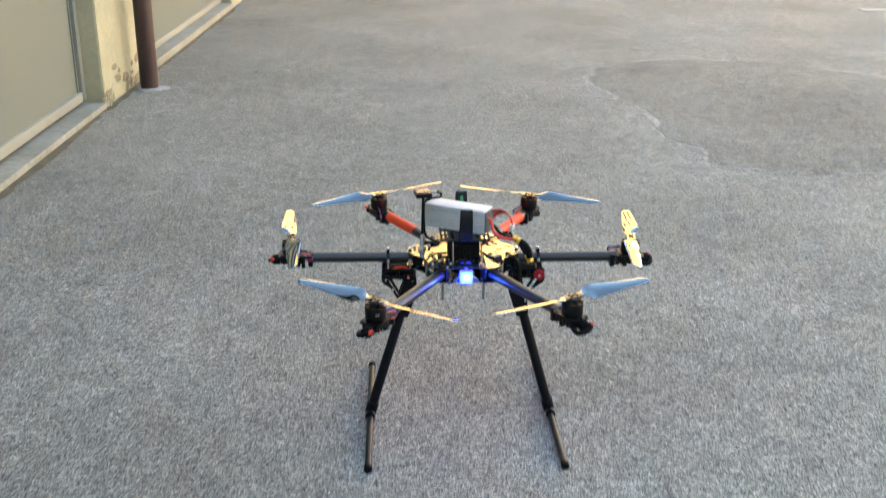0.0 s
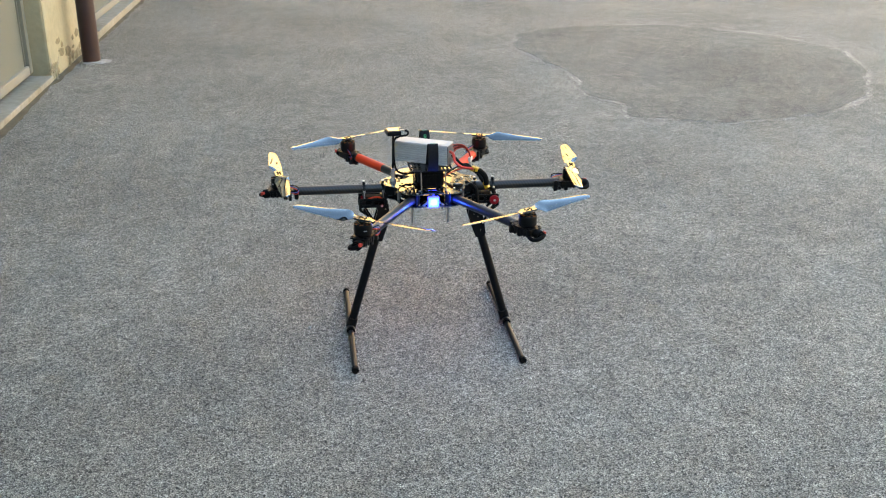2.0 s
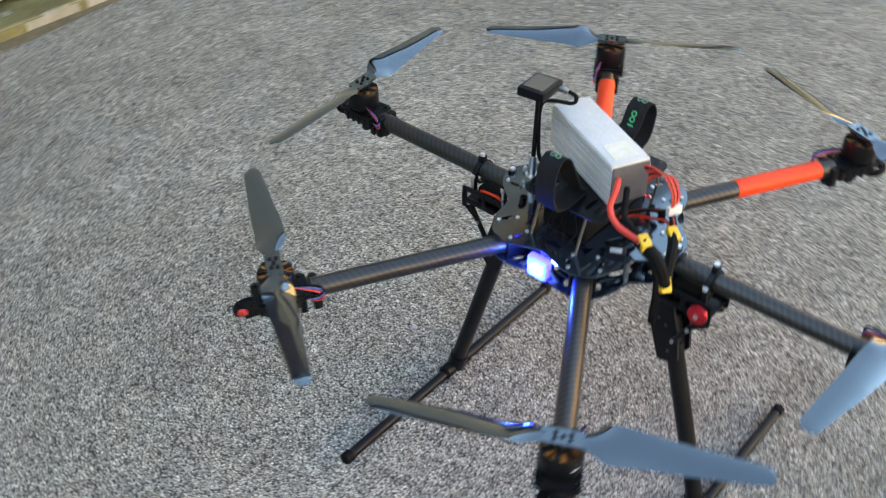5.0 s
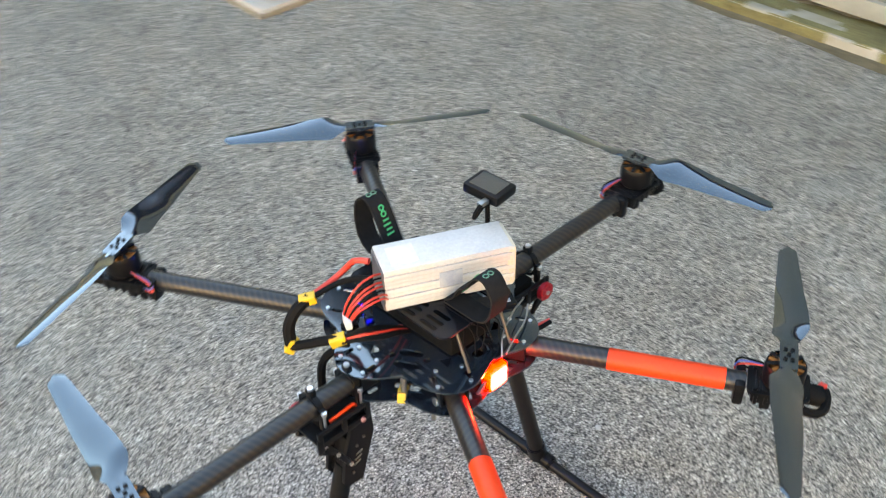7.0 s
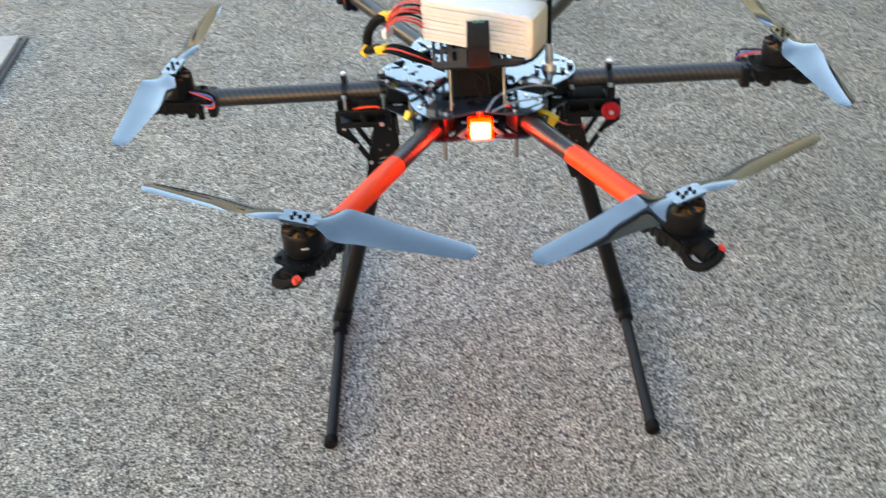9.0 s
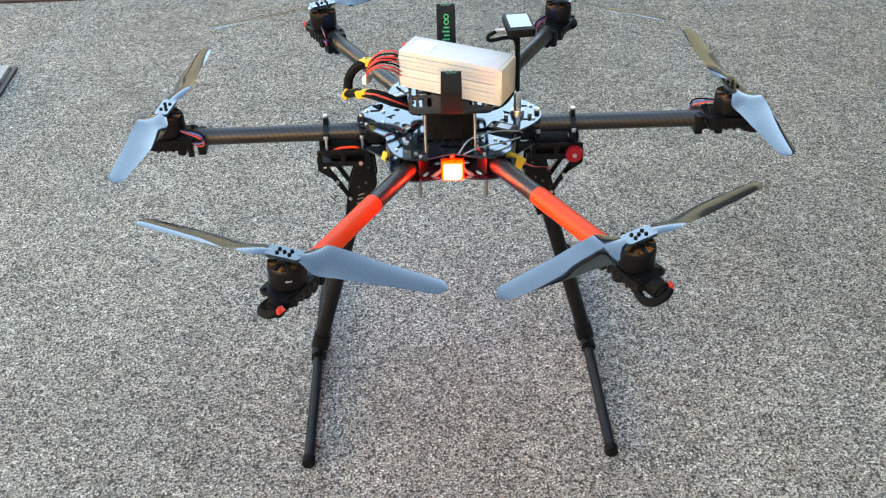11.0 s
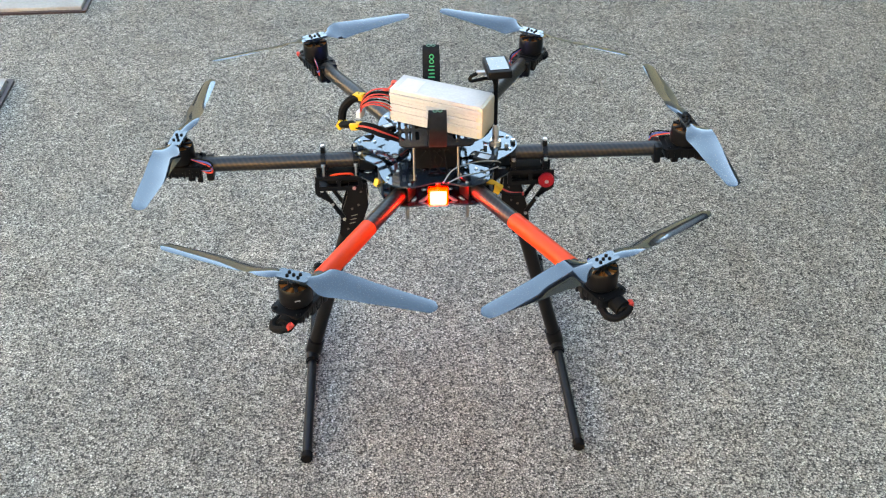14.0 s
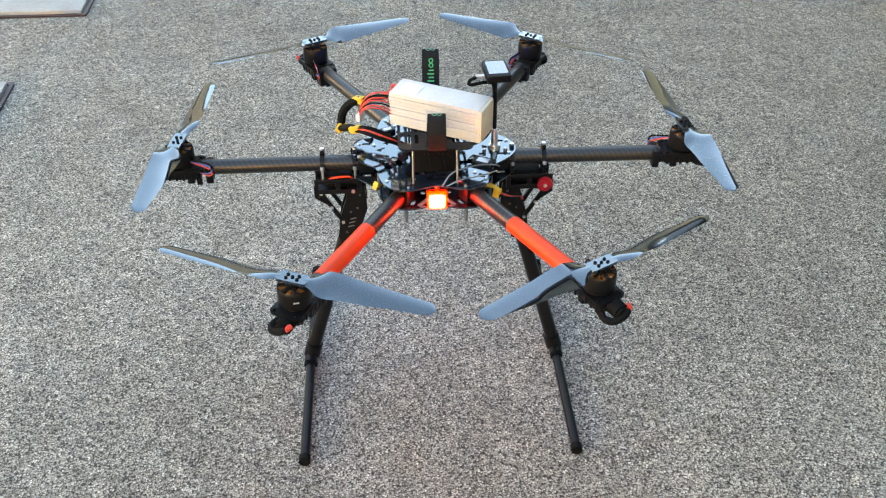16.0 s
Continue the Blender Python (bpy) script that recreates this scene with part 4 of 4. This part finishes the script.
for x in (0.1035, 0.146):
    bm = B()
    g = 24
    rows = [[bm.verts.new((x + dx, r * math.cos(2 * math.pi * k / g), 0.3505 + r * math.sin(2 * math.pi * k / g))) for dx, r in ((-0.003, 0.0114), (0.003, 0.0114), (0.003, 0.0145), (-0.003, 0.0145))] for k in range(g)]
    for k in range(g):
        for j in range(4):
            bm.faces.new((rows[k][j], rows[(k + 1) % g][j], rows[(k + 1) % g][(j + 1) % 4], rows[k][(j + 1) % 4]))
    for y in (-0.014, 0.014):
        box(bm, (x, y, 0.344), (0.006, 0.005, 0.024), 0.001)
    box(bm, (x, 0, 0.367), (0.006, 0.009, 0.009), 0.001)
    bmesh.ops.recalc_face_normals(bm, faces=bm.faces[:])
    gear_mesh("tube_clamp", bm, BLACK, "black tube clamp", "retract_frame")
    for y, z in ((0.0, 0.3715), (0.0165, 0.352), (-0.0165, 0.352)):
        bm = B()
        rod(bm, (x, y, z - 0.002), (x, y, z + 0.0025), 0.003, seg=10, bevel=0.0005)
        gear_mesh("clamp_bolt", bm, STEEL, "bright bolt", "retract_frame")
    bm = B()
    rod(bm, (x, 0.0165, 0.336), (x, 0.0165, 0.3495), 0.0016, seg=8)
    gear_mesh("clamp_stud", bm, STEEL, "", "retract_frame")
for turn in (0, 180):
    made = {}
    for name, me, label, owner in GEAR:
        above = made[owner] if owner else copter
        ob = part(name, me, None, above, label, None if owner else pose(0, 0, -0.0028 if name == "retract_frame" else 0, 0, 0, turn))
        made.setdefault(name, ob)

# yellow power plugs below the plate and by the E arm
for x, y, z, turn in ((0.068, 0.036, 0.333, 40), (-0.076, 0.052, 0.331, -20)):
    bm = B()
    box(bm, (0, 0, 0), (0.018, 0.009, 0.012), 0.0015)
    box(bm, (0.0115, 0, 0), (0.006, 0.008, 0.010), 0.001)
    plug = part("power_plug", bm, YELLOW, copter, "yellow power plug", pose(x, y, z, 0, -25, turn))
    bm = B()
    wire(bm, [(-0.007, 0.002, 0), (-0.020, 0.003, 0.003), (-0.034, 0.001, 0.012)], 0.0024)
    part("plug_wire", bm, MATTE, plug)
    bm = B()
    wire(bm, [(-0.007, -0.002, 0), (-0.022, -0.004, 0.001), (-0.036, -0.003, 0.011)], 0.0024)
    part("plug_wire", bm, RED_WIRE, plug)

# leads from the body up to the battery plugs
bm = B()
wire(bm, [(0.080, -0.024, 0.366), (0.100, -0.034, 0.356), (0.106, -0.038, 0.335), (0.106, -0.038, 0.296)], 0.0042)
part("sheathed_lead", bm, MATTE, copter, "black sheathed lead")

# ---- battery, lying askew on the tray ----
battery = thing("battery_pack", "silver-cream wrapped battery pack strapped askew on the tray", "battery", pose(-0.0085, 0.0145, 0.4072, 0, 0, -27.0) @ Matrix.Diagonal((1, 1, 0.94, 1)))
cell = B()
box(cell, (0, 0, 0), (0.124, 0.0425, 0.0048), 0.0009)
cell = mesh_of("cell", cell, CELL)
for k in range(9):
    part("cell", cell, None, battery, at=pose(0.0004 * (k % 2), 0.0006 * ((k * 7) % 5 - 2) * 0.6, 0.00265 + 0.00527 * k))
bm = B()
box(bm, (0, 0, 0.0238), (0.122, 0.0400, 0.0460))
part("seams", bm, SEAM, battery, "dark seams between the cells")
bm = B()
box(bm, (-0.0590, 0, 0.0242), (0.0110, 0.0428, 0.0474), 0.0048)
part("end_cap", bm, TAPE, battery, "cream tape end")
bm = B()
box(bm, (0.0625, 0, 0.0235), (0.0024, 0.041, 0.0450), 0.001)
part("end_cap", bm, CELL_END, battery, "dark wrapped end")
bm = B()
box(bm, (0.001, 0, 0.0478), (0.122, 0.0412, 0.0016), 0.0007)
part("wrap", bm, CELL, battery, "pale shrink wrap")


def local(ob, p):
    return ob.matrix_basis.inverted() @ Vector(p)


for name, path, r, material in (
    ("main_lead", [(0.044, -0.030, 0.440), (0.050, -0.043, 0.437), (0.052, -0.054, 0.424), (0.066, -0.060, 0.413), (0.094, -0.061, 0.408)], 0.0031, RED_WIRE),
    ("main_lead", [(0.050, -0.022, 0.428), (0.058, -0.036, 0.424), (0.068, -0.050, 0.416), (0.094, -0.058, 0.409)], 0.0031, MATTE),
    ("sheath", [(0.094, -0.060, 0.408), (0.108, -0.062, 0.402), (0.119, -0.062, 0.388), (0.122, -0.058, 0.370)], 0.0060, MATTE),
    ("sheath", [(0.122, -0.056, 0.369), (0.116, -0.042, 0.376), (0.108, -0.024, 0.387), (0.101, -0.012, 0.391)], 0.0052, MATTE),
):
    bm = B()
    wire(bm, [local(battery, p) for p in path], r)
    part(name, bm, material, battery)
for k in range(6):
    bm = B()
    o, u = (k - 2.5) * 0.0022, (k * 5) % 6 * 0.0014
    wire(bm, [local(battery, p) for p in ((0.101, -0.012 + o, 0.391), (0.088, 0.003 + o, 0.394 + u), (0.070, 0.007 + o * 1.4, 0.389 + u), (0.050, 0.007 + o, 0.381 + u * 0.5), (0.034, 0.005 + o, 0.372))], 0.0016, 6)
    part("second_lead", bm, RED_WIRE if k % 3 == 0 else MATTE, battery)
for k in range(7):
    bm = B()
    o = (k - 3) * 0.0024
    wire(bm, [local(battery, p) for p in ((0.053 + o * 0.3, 0.002 + o * 0.6, 0.434 - o * 1.6), (0.064, 0.004 + o, 0.440 - o * 1.2), (0.079, 0.004 + o * 1.2, 0.4405 - o * 0.7), (0.090, 0.000 + o, 0.431 - o * 0.3), (0.094, -0.004 + o * 0.8, 0.419))], 0.00105, 6)
    part("balance_wire", bm, MATTE if k in (1, 4) else RED_WIRE, battery)
bm = B()
q = local(battery, (0.094, -0.005, 0.414))
box(bm, q, (0.006, 0.015, 0.010), 0.001)
part("balance_plug", bm, WHITE_WIRE, battery, "white balance plug")
for p, turn in (((0.096, -0.060, 0.408), 12), ((0.122, -0.057, 0.369), 60), ((0.101, -0.012, 0.391), 20)):
    bm = B()
    box(bm, local(battery, p), (0.0160, 0.0105, 0.0095), 0.0016, Euler((0, radians(turn), radians(-10))).to_quaternion())
    part("yellow_plug", bm, YELLOW, battery, "yellow power plug")
bm = B()
box(bm, (0.040, 0.000, 0.0488), (0.026, 0.026, 0.0006))
part("label", bm, LABEL, battery, "small tan label")
bm = B()
box(bm, (0.000, 0.0217, 0.026), (0.022, 0.0008, 0.018))
part("badge", bm, BADGE, battery, "blue-grey printed badge")

# ---- webbing strap: under the pack, a loop standing at either side ----


def band(path, width, thick):
    """A flat strap along a path in the y-z plane."""
    bm = B()
    pts = smooth_path([(0, y, z) for y, z in path], 7)
    rows = []
    for i, c in enumerate(pts):
        d = (pts[min(i + 1, len(pts) - 1)] - pts[max(i - 1, 0)]).normalized()
        nrm = Vector((0, -d.z, d.y))
        rows.append([bm.verts.new(c + Vector((sx * width / 2, 0, 0)) + nrm * sn * thick / 2) for sx, sn in ((-1, -1), (1, -1), (1, 1), (-1, 1))])
    for a, b in zip(rows, rows[1:]):
        for j in range(4):
            bm.faces.new((a[j], a[(j + 1) % 4], b[(j + 1) % 4], b[j]))
    bm.faces.new(rows[0])
    bm.faces.new(rows[-1])
    bmesh.ops.recalc_face_normals(bm, faces=bm.faces[:])
    return bm


for sy, top, label in ((-1, 0.471, "black webbing strap loop with green print, tall"), (1, 0.459, "black webbing strap loop with green print, low")):
    strap = thing("battery_strap", label, "strap", pose(0.0, 0.004 if sy > 0 else 0.0, 0), "battery straps")
    path = [(sy * 0.030, 0.4085), (sy * 0.050, 0.4085), (sy * 0.070, 0.4095), (sy * 0.083, 0.418), (sy * 0.0885, 0.438), (sy * 0.0870, top - 0.012), (sy * 0.080, top - 0.002), (sy * 0.073, top), (sy * 0.064, top - 0.006), (sy * 0.056, top - 0.020), (sy * 0.048, 0.434), (sy * 0.040, 0.419), (sy * 0.030, 0.4115)]
    part("webbing", band(path, 0.0215, 0.0018), FABRIC, strap)
    # print: rings and bars, as plain shapes, on the crown and the inner face
    for k in range(2):
        bm = B()
        sheet(bm, ring(-0.003 + 0.006 * k, 0, 0.0030, 12), [ring(-0.003 + 0.006 * k, 0, 0.0020, 12)], 0.0008, 0.0006)
        part("print_ring", bm, PRINT_WORN, strap, "worn grey-green printed ring", pose(0, sy * 0.0745, top + 0.0006), False)
    face = pose(0, sy * 0.0580, top - 0.0142, 60 * sy, 0, 0)
    for k in range(2):
        bm = B()
        v = sy * (0.0065 - 0.0062 * k)
        sheet(bm, ring(0, v, 0.0032, 12), [ring(0, v, 0.0019, 12)], 0.0008, 0.0006)
        part("print_ring", bm, GREEN, strap, "green printed ring", face, False)
    for k in range(4):
        bm = B()
        box(bm, (0.0008 * (k % 2), sy * (-0.006 - 0.0046 * k), 0.0004), (0.0066 + 0.002 * (k % 2), 0.0018, 0.0006))
        part("print_bar", bm, GREEN, strap, "green printed bar", face, False)

# ---- small things by the wall and out in the yard ----
grass = thing("dry_grass", "few dry yellow grass blades at the end of the sill", "grass", pose(-1.448, 2.835, 0))
for k in range(9):
    bm = B()
    a, h = random.uniform(0, 6.28), random.uniform(0.05, 0.13)
    wire(bm, [(0.012 * math.cos(a), 0.012 * math.sin(a), -0.002), (0.016 * math.cos(a), 0.016 * math.sin(a), h * 0.55), (0.03 * math.cos(a + 0.4), 0.03 * math.sin(a + 0.4), h)], 0.0011, 5, 4)
    part("grass_blade", bm, TAPE, grass)
bm = B()
box(bm, (3.95, 6.30, 0.002), (0.62, 0.10, 0.006))
structure("kerb_stone", bm, CONCRETE, "pale flush kerb stone in the asphalt", "ground")
